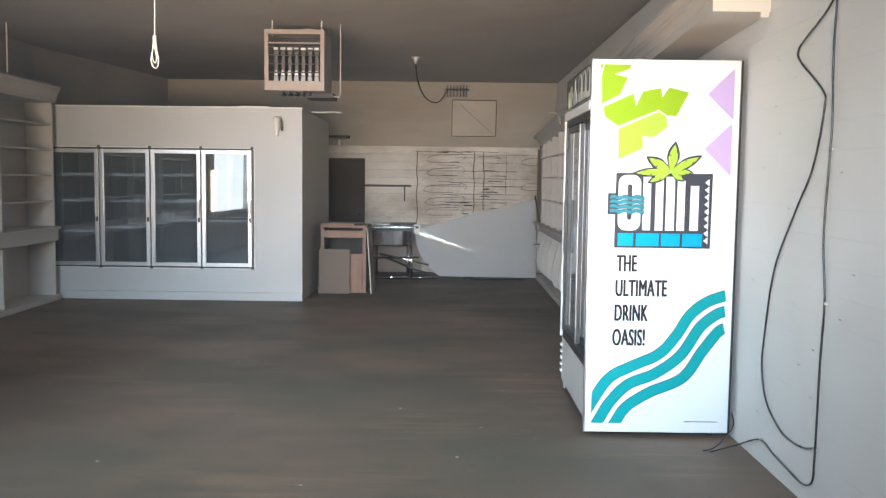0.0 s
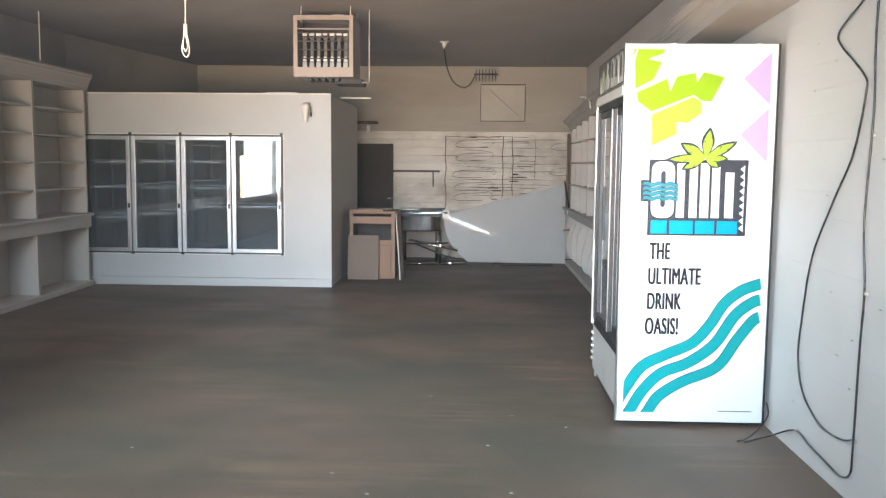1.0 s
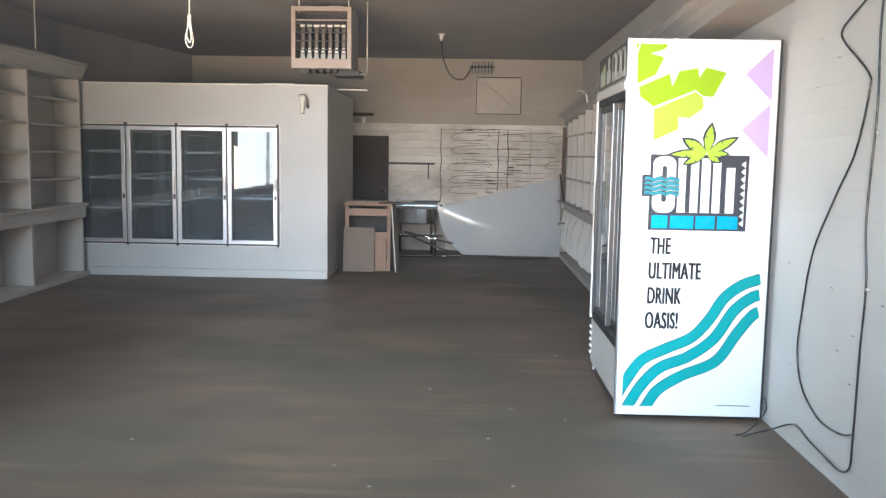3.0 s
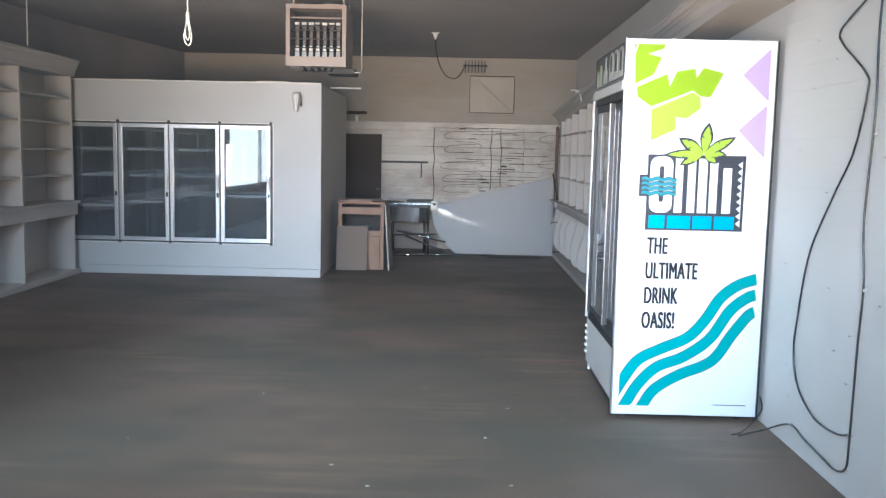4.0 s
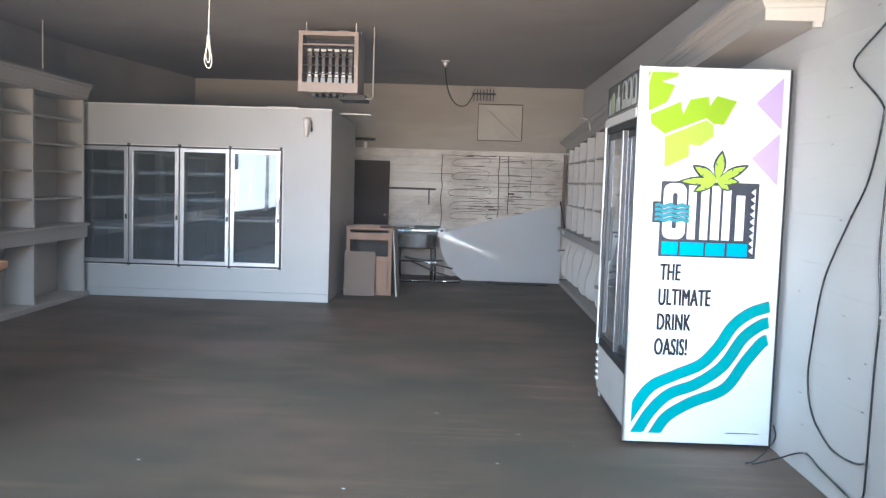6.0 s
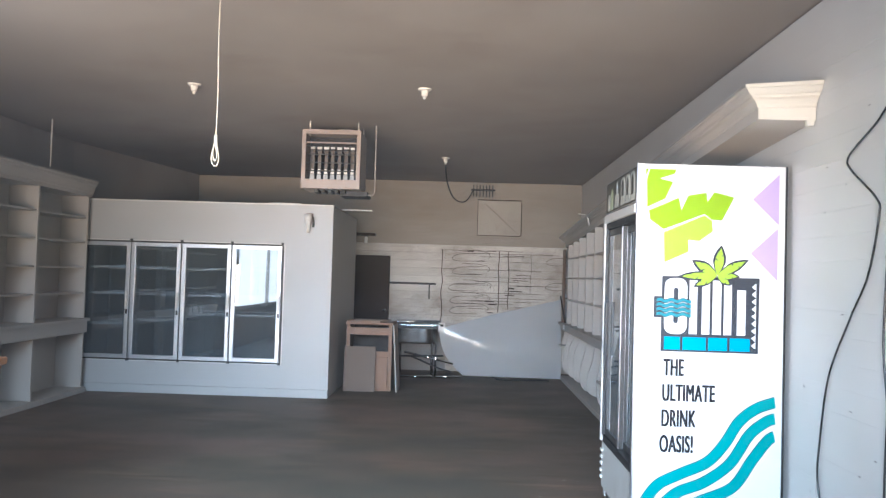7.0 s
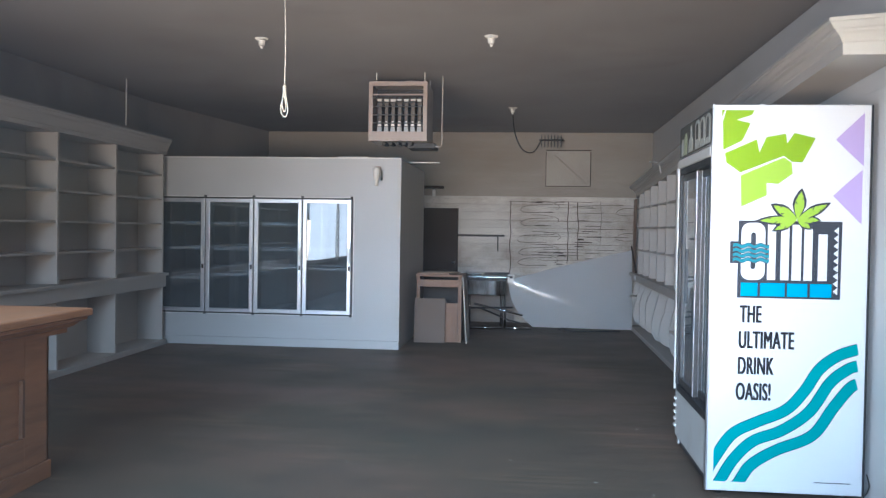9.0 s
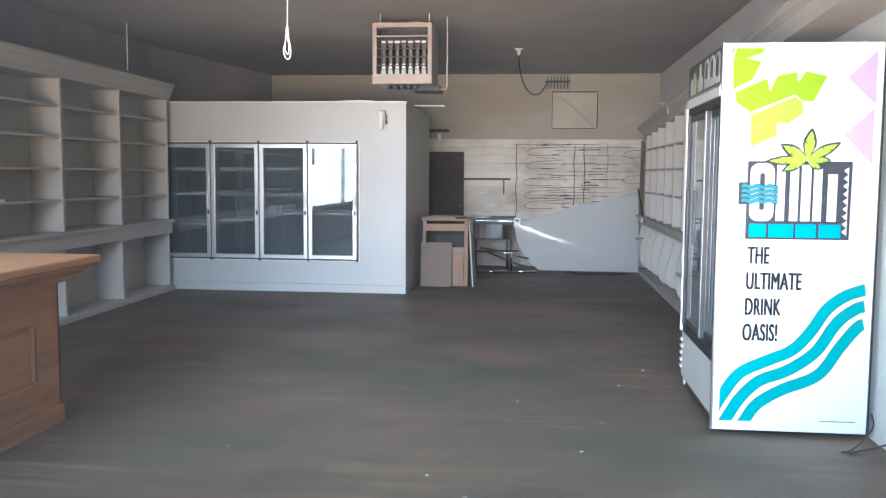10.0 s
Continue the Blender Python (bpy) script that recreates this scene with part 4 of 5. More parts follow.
# ---------- back wall ----------
def hatch():
    h = thing("wall_hatch", 0.79, YB, 2.15, "beige boarded wall hatch with a diagonal brace", "hatch")
    x0, x1, z0, z1, y = 0.36, 1.165, 2.09, 2.745, YB
    bm = bmesh.new()
    for q in ((x0, x0 + 0.05, z0, z1), (x1 - 0.05, x1, z0, z1), (x0 + 0.05, x1 - 0.05, z0, z0 + 0.05), (x0 + 0.05, x1 - 0.05, z1 - 0.05, z1)):
        box(bm, q[0], q[1], y - 0.04, y - 0.001, q[2], q[3])
    part("frame", bm, BEIGE_BOARD, h)
    part("panel", B(x0 + 0.051, x1 - 0.051, y - 0.02, y - 0.002, z0 + 0.051, z1 - 0.051), HATCH_PAINT, h)
    bm = B(-0.011, 0.011, y - 0.036, y - 0.021, -0.34, 0.34)
    bmesh.ops.rotate(bm, verts=bm.verts, cent=(0, y, 0), matrix=Matrix.Rotation(radians(-48), 3, "Y"))
    bmesh.ops.translate(bm, verts=bm.verts, vec=(0.80, 0, 2.41))
    part("brace", bm, BEIGE_BOARD, h)
    # Dark strips draw the shadow lines inside the frame; RUST only for its tone.
    part("edge_strip", B(x0 + 0.052, x0 + 0.062, y - 0.028, y - 0.0205, z0 + 0.066, z1 - 0.06), RUST, h)
    part("ledge", B(x0 - 0.02, x1 + 0.03, y - 0.06, y - 0.041, z0 + 0.002, z0 + 0.03), BEIGE_BOARD, h)
    # More drawn shadow lines: bottom, side and top of the frame.
    part("edge_strip", B(x0 + 0.052, x1 - 0.07, y - 0.028, y - 0.0205, z0 + 0.052, z0 + 0.064), RUST, h)
    part("edge_strip", B(x1 - 0.066, x1 - 0.052, y - 0.028, y - 0.0205, z0 + 0.06, z1 - 0.06), RUST, h)
    part("edge_strip", B(x0 + 0.051, x1 - 0.051, y - 0.045, y - 0.0405, z1 - 0.045, z1 - 0.03), RUST, h)


hatch()


def vent_fins():
    v = thing("fin_coil", 0.60, YB - 0.08, 2.75, "dusty finned pipe coil high on the wall", "coil")
    for i in range(7):
        x = 0.335 + i * 0.05
        part("fin", B(x, x + 0.012, YB - 0.14, YB - 0.02, 2.755, 2.93), DARK_STEEL, v)
    part("pipe", tube(bmesh.new(), [(0.30, YB - 0.08, 2.86), (0.68, YB - 0.08, 2.86)], 0.014), DARK_STEEL, v)


vent_fins()


def pipe_coil():
    c = thing("pipe_coil", 0.8, YB - 0.02, 0.9, "rusty black serpentine pipe coil fixed on the wall", "pipe coil")
    y = YB - 0.012
    rnd = random.Random(9)

    def line(name, pts, r=0.008):
        part(name, tube(bmesh.new(), smooth([(x, y, z) for x, z in pts], 4), r * 0.72, 6), RUST, c, shade=True)

    for x, z0 in ((-0.12, 0.75), (0.775, 0.95), (0.925, 1.0), (1.281, 1.25)):
        pts = [(x + rnd.uniform(-0.012, 0.012), z) for z in np.linspace(1.91, z0, 8)]
        line("riser", pts, 0.009 if x < 1 else 0.0045)
    line("top_pipe", [(-0.15, 1.90), (0.1, 1.905), (0.25, 1.89), (0.38, 1.915), (0.55, 1.90), (0.7, 1.91), (1.15, 1.90)], 0.0052)
    for z in (1.77, 1.56, 1.30, 1.10, 0.94):
        d = rnd.uniform(-0.02, 0.02)
        a = rnd.uniform(0.0, 0.06) - 0.02
        line("bend", [(0.55 + d, z + 0.095), (0.3, z + 0.085), (a + 0.10, z + 0.07), (a + 0.01, z + 0.02), (a + 0.03, z - 0.02), (a + 0.14, z - 0.035), (0.45, z - 0.03)], 0.0052)
        line("bend", [(0.2, z + 0.14), (0.45, z + 0.13), (0.60 + d, z + 0.10), (0.645 + d, z + 0.05), (0.60 + d, z + 0.01)], 0.0045)
    for z, x1 in ((1.81, 1.2), (1.60, 1.45), (1.42, 1.1), (1.24, 1.12), (1.16, 1.5), (1.07, 1.02)):
        line("cross_pipe", [(0.28 + rnd.random() * 0.2, z), (0.7, z + 0.004), (x1, z)], 0.0045)
    for k in range(11):
        x, z = rnd.choice((0.35, 0.6, 0.62, 0.98, 1.0, 1.25)) + rnd.uniform(-0.12, 0.1), 1.02 + 0.085 * rnd.randrange(10)
        line("cross_pipe", [(x, z), (x + 0.08, z + 0.004), (x + rnd.uniform(0.14, 0.26), z)], rnd.uniform(0.004, 0.012))
    for x, z, w_, r_ in ((0.93, 1.32, 0.09, 0.018), (0.62, 1.06, 0.13, 0.012), (0.88, 1.21, 0.14, 0.010), (0.56, 1.90, 0.16, 0.010), (0.27, 1.89, 0.10, 0.013), (0.84, 1.83, 0.32, 0.008), (0.42, 1.74, 0.12, 0.010), (0.60, 0.93, 0.1, 0.011)):
        line("fitting", [(x, z), (x + w_ / 2, z + 0.004), (x + w_, z)], r_)
    # Not pipes: dark lines along the wall's board joints, drawn as thin tubes.
    for z, xa, xb in ((1.865, 0.55, 1.62), (1.737, 0.95, 1.32), (1.489, 0.70, 1.66), (1.365, 0.05, 0.62), (1.241, 0.55, 1.45), (1.117, 0.20, 0.95), (0.993, 0.30, 0.80), (1.613, -0.3, 0.05), (1.365, 0.95, 1.70)):
        line("cross_pipe", [(xa, z), ((xa + xb) / 2, z + rnd.uniform(-0.006, 0.006)), (xb, z + rnd.uniform(-0.004, 0.004))], 0.0045)
    for z in (1.72, 1.33):
        line("bend", [(1.78, z + 0.1), (1.62, z + 0.09), (1.52, z + 0.04), (1.54, z), (1.66, z - 0.02), (1.80, z - 0.01)], 0.0045)


pipe_coil()
r = thing("wall_rail", -0.58, YB, 1.36, "dark metal rail with a bracket on the wall", "rail")
part("bar", B(-0.95, -0.21, YB - 0.05, YB - 0.02, 1.345, 1.378, bev=0.004), DARK_STEEL, r)
part("bracket", B(-0.325, -0.305, YB - 0.04, YB - 0.001, 1.12, 1.344), DARK_STEEL, r)
part("mount", B(-0.9, -0.86, YB - 0.019, YB - 0.001, 1.34, 1.38), DARK_STEEL, r)


def back_door():
    d = thing("door_1", -1.35, YB, 0, "dark brown wooden door with a steel knob", "door", kind="structure")
    part("leaf", B(-1.76, -0.944, YB - 0.05, YB - 0.008, 0.0, 1.785, bev=0.004), DOOR_WOOD, d)
    k = part("door_knob", lathe(bmesh.new(), 0, 0, [(0.012, 0.0), (0.012, 0.03), (0.028, 0.04), (0.032, 0.055), (0.022, 0.072), (0.004, 0.075)], 14), STEEL, d, shade=True)
    k.data.transform(Matrix.Translation(d.location))
    k.data.transform(pose(-1.01, YB - 0.05, 0.93, 90, 0, 0))
    k.data.transform(Matrix.Translation(-d.location))
    part("rose", B(-1.035, -0.985, YB - 0.056, YB - 0.0505, 0.905, 0.955, bev=0.002), DARK_STEEL, d)


back_door()
l = thing("wall_lamp", -1.33, YB, 1.98, "small white lamp holder under a dark ledge", "lamp")
part("holder", lathe(bmesh.new(), -1.33, YB - 0.09, [(0.022, 1.97), (0.026, 1.99), (0.026, 2.06), (0.018, 2.075)], 12), WHITE_METAL, l)
part("arm", B(-1.345, -1.315, YB - 0.09, YB - 0.001, 2.076, 2.09), DARK_STEEL, l)
part("ledge", B(-1.62, -1.18, YB - 0.2, YB - 0.001, 2.091, 2.13, bev=0.004), DOOR_WOOD, l)


# ---------- back corner ----------
def base_cabinet():
    c = thing("base_cabinet", -0.96, 11.4, 0, "unfinished wooden base cabinet with a missing drawer", "cabinet")
    x0, x1, y0, y1, z1 = -1.25, -0.668, 11.15, 11.72, 0.868
    part("side", B(x0, x0 + 0.018, y0 + 0.02, y1, 0, z1 - 0.03), PLY, c)
    part("side", B(x1 - 0.018, x1, y0 + 0.02, y1, 0, z1 - 0.03), PLY, c)
    part("back", B(x0 + 0.019, x1 - 0.019, y1 - 0.012, y1, 0.05, z1 - 0.03), DARK_IN, c)
    part("top_board", B(x0 - 0.01, x1 + 0.01, y0 - 0.015, y1, z1 - 0.029, z1, bev=0.003), PINE, c)
    part("shelf", B(x0 + 0.019, x1 - 0.019, y0 + 0.03, y1 - 0.013, 0.40, 0.418), PLY, c)
    part("bottom", B(x0 + 0.019, x1 - 0.019, y0 + 0.03, y1 - 0.013, 0.08, 0.10), PLY, c)
    bm = bmesh.new()
    for q in ((x0, x0 + 0.045, 0.0, 0.838), (x1 - 0.045, x1, 0.0, 0.838), (x0 + 0.045, x1 - 0.045, 0.71, 0.80), (x0 + 0.045, x1 - 0.045, 0.43, 0.50), (x0 + 0.045, x1 - 0.045, 0.0, 0.1)):
        box(bm, q[0], q[1], y0, y0 + 0.019, q[2], q[3])
    part("face_frame", bm, PINE, c)
    part("door", B(x0 + 0.30, x1 - 0.05, y0 - 0.018, y0 - 0.002, 0.02, 0.43, bev=0.003), PINE, c)
    bm = B(x0 - 0.0, x0 + 0.42, y0 + 0.02, y0 + 0.32, z1 + 0.001, z1 + 0.018)
    t = thing("loose_board", x0 + 0.2, y0 + 0.2, z1, "loose offcut of wood on the cabinet", "board")
    part("board", bm, PINE, t)
    t = thing("loose_board", x0 + 0.4, y0 + 0.3, z1, "thin loose offcut of wood on the cabinet", "board")
    part("board", B(x0 + 0.10, x0 + 0.55, y0 + 0.05, y0 + 0.20, z1 + 0.019, z1 + 0.034), PLY, t)


base_cabinet()


def leaning_board(name, x0, x1, y, h, lean, material, label):
    t = thing(name, (x0 + x1) / 2, y, 0, label, "board")
    bm = B(x0, x1, y - 0.016, y, 0.0, h, bev=0.002)
    bmesh.ops.rotate(bm, verts=bm.verts, cent=(0, y, 0), matrix=Matrix.Rotation(radians(-lean), 3, "X"))
    part("board", bm, material, t)


leaning_board("leaning_board", -1.265, -0.868, 11.06, 0.565, 6, PLY, "brown particle board leaning on the cabinet")
t = thing("wood_offcut", -0.63, 11.3, 0, "pale wooden panel leaning beside the cabinet", "board")
bm = B(-0.655, -0.637, 11.05, 11.6, 0.0, 0.84)
for v in bm.verts:
    if v.co.z < 0.1:
        v.co.x += 0.055
part("board", bm, SHADE_WALL, t)


def sink():
    s = thing("steel_sink", -0.45, 13.1, 0, "stainless steel sink on tubular legs", "sink")
    x0, x1, y0, y1 = -0.77, -0.13, 12.9, 13.45
    bm = bmesh.new()
    rings = []
    for d, z in ((0.05, 0.475), (0.03, 0.49), (0.0, 0.745), (0.014, 0.745), (0.045, 0.50), (0.07, 0.488)):
        arc = [(x1 - d * 0.4 - 0.2 + 0.2 * math.sin(a), y0 + d + 0.2 - 0.2 * math.cos(a)) for a in np.linspace(0, math.pi / 2, 10)]
        rings.append([bm.verts.new((px, py, z)) for px, py in [(x0 + d, y0 + d), *arc, (x1 - d, y1 - d), (x0 + d, y1 - d)]])
    n = len(rings[0])
    for r0, r1 in zip(rings, rings[1:]):
        for k in range(n):
            bm.faces.new((r0[k], r0[(k + 1) % n], r1[(k + 1) % n], r1[k]))
    bm.faces.new(rings[0][::-1]), bm.faces.new(rings[-1])
    part("basin", bm, STEEL, s)
    # Added panel, no part of the sink: makes the space under it dim grey.
    part("back_panel", B(x0 - 0.02, x1 + 0.10, y1 + 0.001, y1 + 0.015, 0.03, 0.69), SHADE_WALL, s)
    part("rim_band", B(x0 - 0.02, x1 + 0.03, y0 - 0.018, y0 - 0.004, 0.70, 0.745, bev=0.003), DARK_STEEL, s)
    part("drain_tray", B(x0 + 0.0, x0 + 0.28, y0 + 0.01, y1 - 0.05, 0.79, 0.802, bev=0.004), STEEL, s)
    bm = bmesh.new()
    tube(bm, [(x0 - 0.02, y0 - 0.012, 0.768), (x1 + 0.05, y0 - 0.012, 0.768)], 0.012, 10)
    box(bm, x0 - 0.02, x0 - 0.001, y0, y1, 0.745, 0.785)
    part("rim", bm, STEEL, s)
    part("splash_back", B(x0 - 0.02, x1 + 0.02, y1 + 0.001, y1 + 0.02, 0.70, 0.80), DARK_STEEL, s)
    part("end_plate", B(x1 + 0.001, x1 + 0.10, y0 - 0.02, y0 - 0.005, 0.66, 0.80, bev=0.004), WHITE_METAL, s)
    part("label_plate", B(x1 + 0.03, x1 + 0.075, y0 - 0.023, y0 - 0.0205, 0.74, 0.775), BLACK, s)
    for x in (x0 + 0.05, x1 - 0.09):
        for y in (y0 + 0.05, y1 - 0.05):
            part("leg", tube(bmesh.new(), [(x, y, 0.0), (x, y, 0.49)], 0.018, 10), STEEL, s, shade=True)
    part("leg", tube(bmesh.new(), [(x1 - 0.03, y0 + 0.02, 0.0), (x1 - 0.03, y0 + 0.02, 0.49)], 0.016, 10), STEEL, s, shade=True)


sink()


def scrap(pts, r, material, label):
    t = thing("scrap_pipe", *pts[0], label, "pipe", "scrap under the sink")
    part("tube", tube(bmesh.new(), pts, r, 10), material, t, shade=True)


scrap([(-0.62, 12.85, 0.36), (-0.1, 12.95, 0.24), (0.10, 13.0, 0.19)], 0.015, STEEL, "loose steel tube lying slanted under the sink")
scrap([(-0.75, 12.8, 0.30), (-0.2, 12.86, 0.31), (-0.05, 12.9, 0.31)], 0.014, DARK_STEEL, "dark loose tube under the sink")
scrap([(-0.66, 12.7, 0.021), (-0.2, 12.75, 0.021)], 0.021, STEEL, "loose steel tube lying on the floor")
scrap([(-0.15, 12.75, 0.018), (0.22, 12.82, 0.018)], 0.018, STEEL, "loose steel tube lying on the floor")
scrap([(-0.55, 12.95, 0.30), (-0.1, 12.9, 0.12), (0.08, 12.88, 0.08)], 0.013, DARK_STEEL, "dark slanted tube under the sink")


def sheet():
    """A big flexible sheet, leaning on the shelves and bowed along its free edge."""
    s = thing("plastic_sheet", 0.9, 13.2, 0, "large bowed glossy white plastic sheet leaning by the wall", "plastic sheet")
    nu, nv = 48, 60
    bm = bmesh.new()
    grid = []
    for i in range(nu + 1):
        u = i / nu
        row = []
        for j in range(nv + 1):
            v = j / nv
            left = -0.11 + 0.36 * (1 - v) ** 2.4
            x = left + (1.70 - left) * u
            top = 0.70 + 0.48 * u ** 0.9
            z = 0.012 + (top - 0.012) * v
            ridge = 0.66 - 0.80 * u + 0.33 * u * u
            soft = 0.145 + 0.02 * u
            d = z - ridge
            y = 13.0 + (0.26 if d > 0 else 0.16) * (math.sqrt(d * d + soft * soft) - soft)
            row.append(bm.verts.new((x, y, z)))
        grid.append(row)
    for i in range(nu):
        for j in range(nv):
            bm.faces.new((grid[i][j], grid[i + 1][j], grid[i + 1][j + 1], grid[i][j + 1]))
    bmesh.ops.solidify(bm, geom=bm.faces[:], thickness=0.0015)
    sh = part("sheet", bm, FRP, s, shade=True)
    for p in sh.data.polygons:
        if p.area < 1.2e-4:
            p.use_smooth = False
            for k in p.loop_indices:
                sh.data.edges[sh.data.loops[k].edge_index].use_edge_sharp = True


sheet()
t = thing("wooden_stick", 1.69, 12.8, 0.86, "thin brown stick leaning on the shelf ledge", "stick")
part("stick", tube(bmesh.new(), [(1.71, 12.70, 0.862), (1.668, 12.98, 1.24)], 0.012, 6), DOOR_WOOD, t)
t = thing("floor_scrap", 0.83, 12.6, 0, "crumpled dark scrap on the floor", "scrap")
part("strip", tube(bmesh.new(), smooth([(0.62, 12.75, 0.02), (0.70, 12.66, 0.05), (0.75, 12.62, 0.02), (0.95, 12.66, 0.015), (1.5, 12.75, 0.012)], 5), 0.012, 6), BLACK, t)


# ---------- wooden counter ----------
def shop_counter():
    c = thing("shop_counter", -2.9, 4.0, 0, "honey oak shop counter with a thick moulded top", "counter")
    x1, y1 = -2.34, 5.0
    x0, y0 = -3.15, 2.7
    bm = bmesh.new()
    steps = [(-0.10, 0.82), (-0.10, 0.845), (-0.075, 0.855), (-0.05, 0.88), (-0.02, 0.89), (-0.02, 0.905), (0, 0.915), (0, 0.948), (-0.006, 0.955)]
    rings = [[bm.verts.new(p) for p in ((x0 - d, y0 - d, z), (x1 + d, y0 - d, z), (x1 + d, y1 + d, z), (x0 - d, y1 + d, z))] for d, z in steps]
    for r0, r1 in zip(rings, rings[1:]):
        for k in range(4):
            bm.faces.new((r0[k], r0[(k + 1) % 4], r1[(k + 1) % 4], r1[k]))
    bm.faces.new(rings[0][::-1]), bm.faces.new(rings[-1])
    part("countertop", bm, WOOD, c)
    bx, by = x1 - 0.17, y1 - 0.17
    part("carcass", B(x0 + 0.15, bx - 0.02, y0 + 0.15, by - 0.02, 0.0, 0.819), WOOD, c)
    for ya, yb in ((by - 0.23, by), (by - 1.05, by - 0.92), (y0 + 0.15, y0 + 0.28)):
        part("stile", B(bx - 0.019, bx, ya, yb, 0.101, 0.819, bev=0.003), WOOD, c)
    for ya, yb in ((by - 0.919, by - 0.231), (y0 + 0.281, by - 1.051)):
        part("rail", B(bx - 0.019, bx, ya, yb, 0.60, 0.819, bev=0.003), WOOD, c)
        part("rail", B(bx - 0.019, bx, ya, yb, 0.101, 0.275, bev=0.003), WOOD, c)
        part("moulding", B(bx - 0.018, bx + 0.006, yb - 0.028, yb - 0.002, 0.28, 0.595, bev=0.003), PINE, c)
    part("plinth", B(x0 + 0.14, bx + 0.012, y0 + 0.14, by + 0.012, 0.0, 0.10, bev=0.004), WOOD, c)
    part("end_stile", B(bx - 0.15, bx, by - 0.019, by + 0.001, 0.101, 0.819, bev=0.003), WOOD, c)


shop_counter()


# ---------- cables on the wall ----------
def wall_cable():
    c = thing("wall_cable", XR, 4.2, 0.1, "black electric cable looped down the white wall", "cable")
    x = XR - 0.009
    hang = [(3.80, 2.40), (4.03, 2.24), (4.25, 2.15), (4.345, 2.10), (4.31, 2.04), (4.06, 1.886), (4.03, 1.80), (4.125, 1.54), (4.305, 1.33), (4.525, 1.04), (4.62, 0.70), (4.64, 0.51), (4.56, 0.35), (4.375, 0.26), (4.22, 0.245), (4.06, 0.262), (3.955, 0.30)]
    part("loop", tube(bmesh.new(), smooth([(x, y, z) for y, z in hang], 8), 0.0052), CABLE, c, shade=True)
    down = [(3.90, 2.75), (3.952, 2.10), (3.934, 1.72), (3.965, 1.25), (3.925, 0.97), (3.94, 0.69), (3.95, 0.26), (3.965, 0.14), (4.06, 0.094), (4.19, 0.099), (4.415, 0.115), (4.62, 0.13)]
    part("drop", tube(bmesh.new(), smooth([(x - 0.005, y, z) for y, z in down] + [(x - 0.07, 4.80, 0.04), (x - 0.207, 4.792, 0.006)], 8), 0.0052), CABLE, c, shade=True)
    for y, z in ((4.61, 0.132), (3.955, 0.29), (3.925, 0.95), (3.945, 1.62)):
        part("clip", B(x - 0.009, x + 0.009, y - 0.010, y + 0.010, z - 0.007, z + 0.007, bev=0.002), SHELF_PAINT, c)
    p = thing("power_cord", 1.95, 4.85, 0, "thin black power cord behind the drinks cooler", "cord")
    part("cord", tube(bmesh.new(), smooth([(2.025, 5.03, 0.16), (2.02, 4.98, 0.10), (1.96, 4.95, 0.03), (1.86, 4.84, 0.008), (1.80, 4.80, 0.008)], 6), 0.0038), BLACK, p, shade=True)


wall_cable()
rnd = random.Random(12)
w = thing("bent_wire", 1.72, 9.9, 2.55, "bent white wire on top of the cornice", "wire")
part("wire", tube(bmesh.new(), smooth([(1.575, 10.5, 2.275), (1.615, 10.42, 2.268), (1.66, 10.36, 2.235), (1.675, 10.3, 2.13)], 5), 0.009), WHITE_METAL, w)

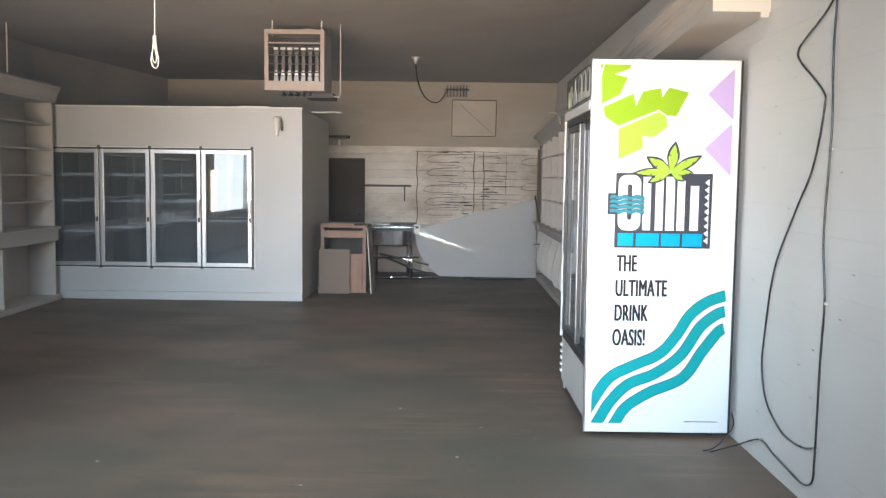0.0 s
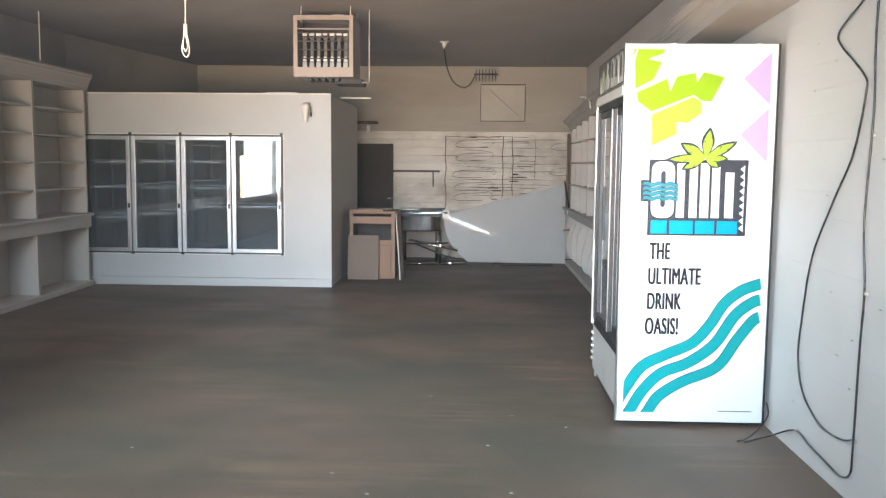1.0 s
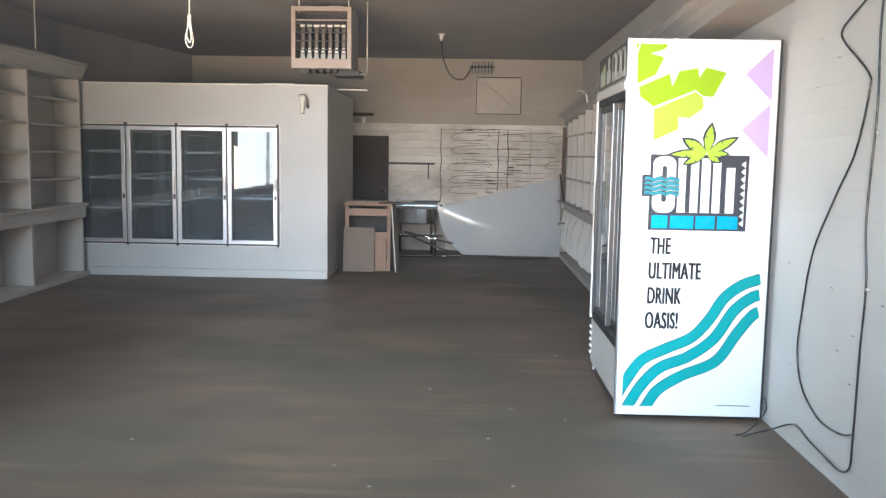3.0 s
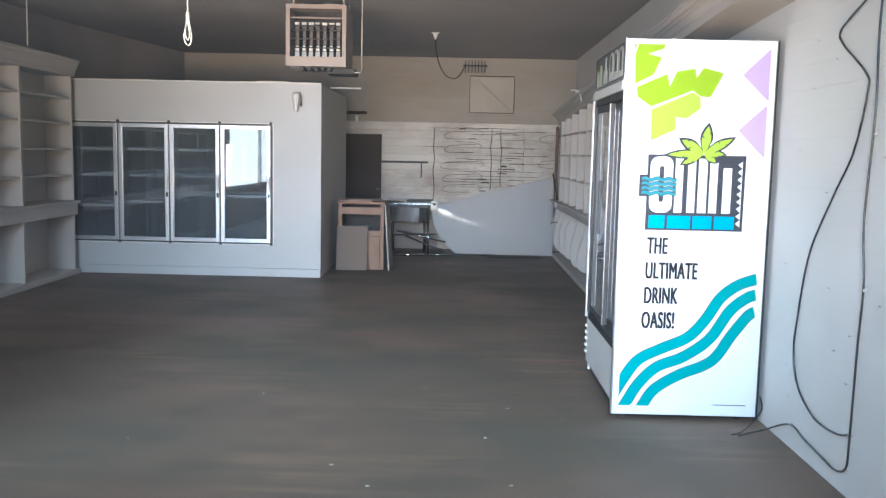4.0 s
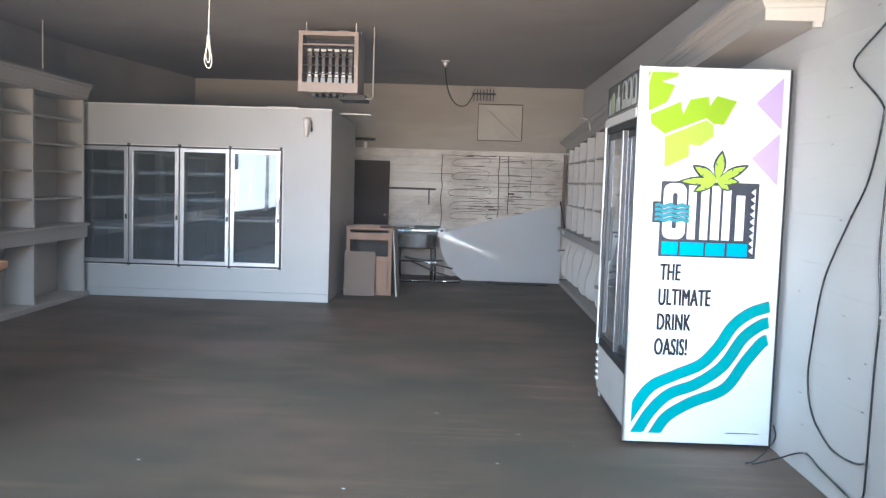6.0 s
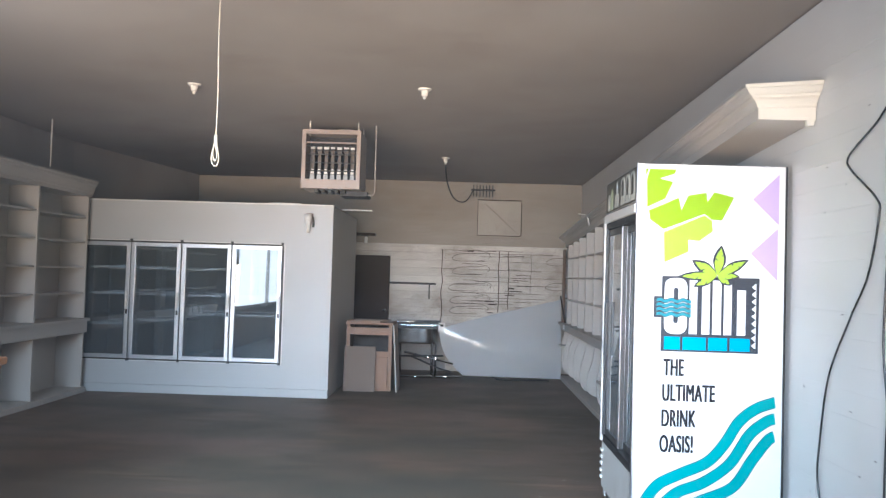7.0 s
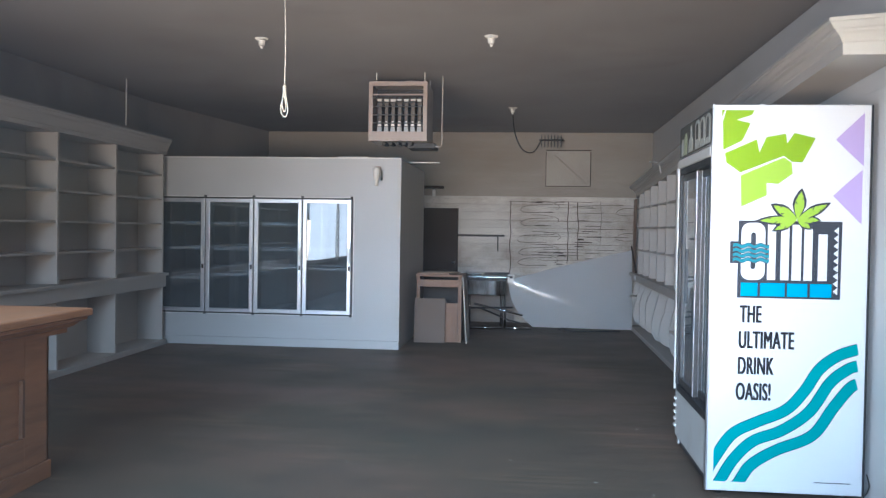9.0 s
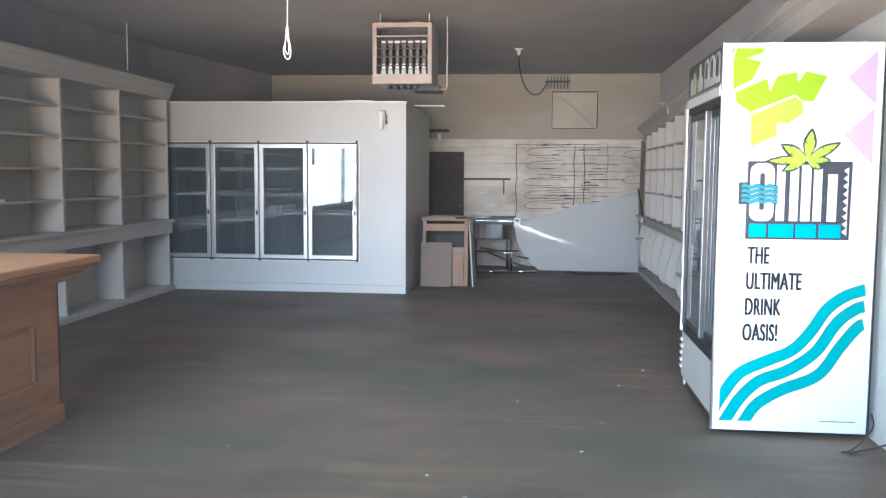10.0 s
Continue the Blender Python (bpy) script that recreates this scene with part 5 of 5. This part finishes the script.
# ---------- debris, boards ----------
spots = [(0.453, 4.65), (0.78, 6.1), (0.6, 5.2), (0.9, 5.0), (-0.3, 4.2), (0.55, 4.0), (-0.9, 5.4), (-2.0, 7.4), (1.0, 6.6), (0.1, 5.6), (0.75, 7.2), (-0.1, 3.95), (-1.4, 4.5)]
for i, (x, y) in enumerate(spots):
    a, s = rnd.uniform(0, 6.28), rnd.uniform(0.003, 0.007)
    t = new("paper_scrap", None)
    t.location = (x, y, 0.0)
    tagged(t, "tiny pale scrap lying on the floor", "scrap", "scraps on the floor")
    bm = bmesh.new()
    pts = [(x + s * (1 + 0.5 * rnd.random()) * math.cos(a + k * 1.26) * 1.4, y + s * math.sin(a + k * 1.26)) for k in range(5)]
    va = [bm.verts.new((px, py, 0.001)) for px, py in pts]
    vb = [bm.verts.new((px, py, 0.002 + 0.004 * rnd.random())) for px, py in pts]
    for k in range(5):
        bm.faces.new((va[k], va[(k + 1) % 5], vb[(k + 1) % 5], vb[k]))
    bm.faces.new(va[::-1]), bm.faces.new(vb)
    part("scrap", bm, DUST, t)


def piece(name, me, parent, x, y, z):
    ob = new(name, me)
    ob.parent = parent
    ob.location = Vector((x, y, z)) - root_of(parent).location
    return ob


def plank_mesh(lx, ly, lz, material, bev=0.003):
    bm = B(-lx / 2, lx / 2, -ly / 2, ly / 2, -lz / 2, lz / 2)
    es = [e for e in bm.edges if abs((e.verts[0].co - e.verts[1].co).length - max(lx, ly, lz)) < 1e-4]
    bmesh.ops.bevel(bm, geom=es, offset=bev, segments=1, affect="EDGES")
    return finish(bm, "plank", material)


# back wall boards: white below, beige above
PW = 0.1241
me_w = plank_mesh(XR - XL, 0.018, PW - 0.003, WHITE_BOARD, 0.003)
me_b = plank_mesh(XR - XL, 0.018, PW - 0.0004, BEIGE_BOARD, 0.0008)
for k in range(24):
    z = PW * (k + 0.5)
    piece("board", me_w if k < 16 else me_b, wn_, (XL + XR) / 2, YB + 0.0095, z)
# east wall boards
we = bpy.data.objects["wall_east"]
me_e = plank_mesh(0.018, YB - YF - 0.02, PW - 0.0003, WHITE_WALL, 0.0004)
me_gap = plank_mesh(0.018, YB - YF - 0.02, PW - 0.0005, WHITE_WALL, 0.0005)
for k in range(24):
    piece("board", me_gap if k in (3, 6, 8, 10, 11, 13, 16, 19) else me_e, we, XR + 0.0095 + 0.0002 * (k % 3), (YB + YF) / 2, PW * (k + 0.5))
# short scars left by nails in the east wall boards
bm = B(-0.002, 0.0, -0.011, 0.011, -0.0022, 0.0022)
nail = finish(bm, "nail_scar", FIN)
for y, z in ((4.62, 1.86), (4.6, 2.09), (4.38, 1.98), (4.55, 1.72), (4.75, 1.55), (3.85, 1.52), (4.3, 0.9), (4.05, 0.72), (4.75, 0.42), (4.2, 0.62), (3.8, 0.9), (4.4, 1.35), (4.85, 0.95), (4.15, 2.32), (3.7, 1.1), (4.7, 0.26), (4.05, 0.5)):
    piece("nail_scar", nail, we, XR + 0.0004, y, z)
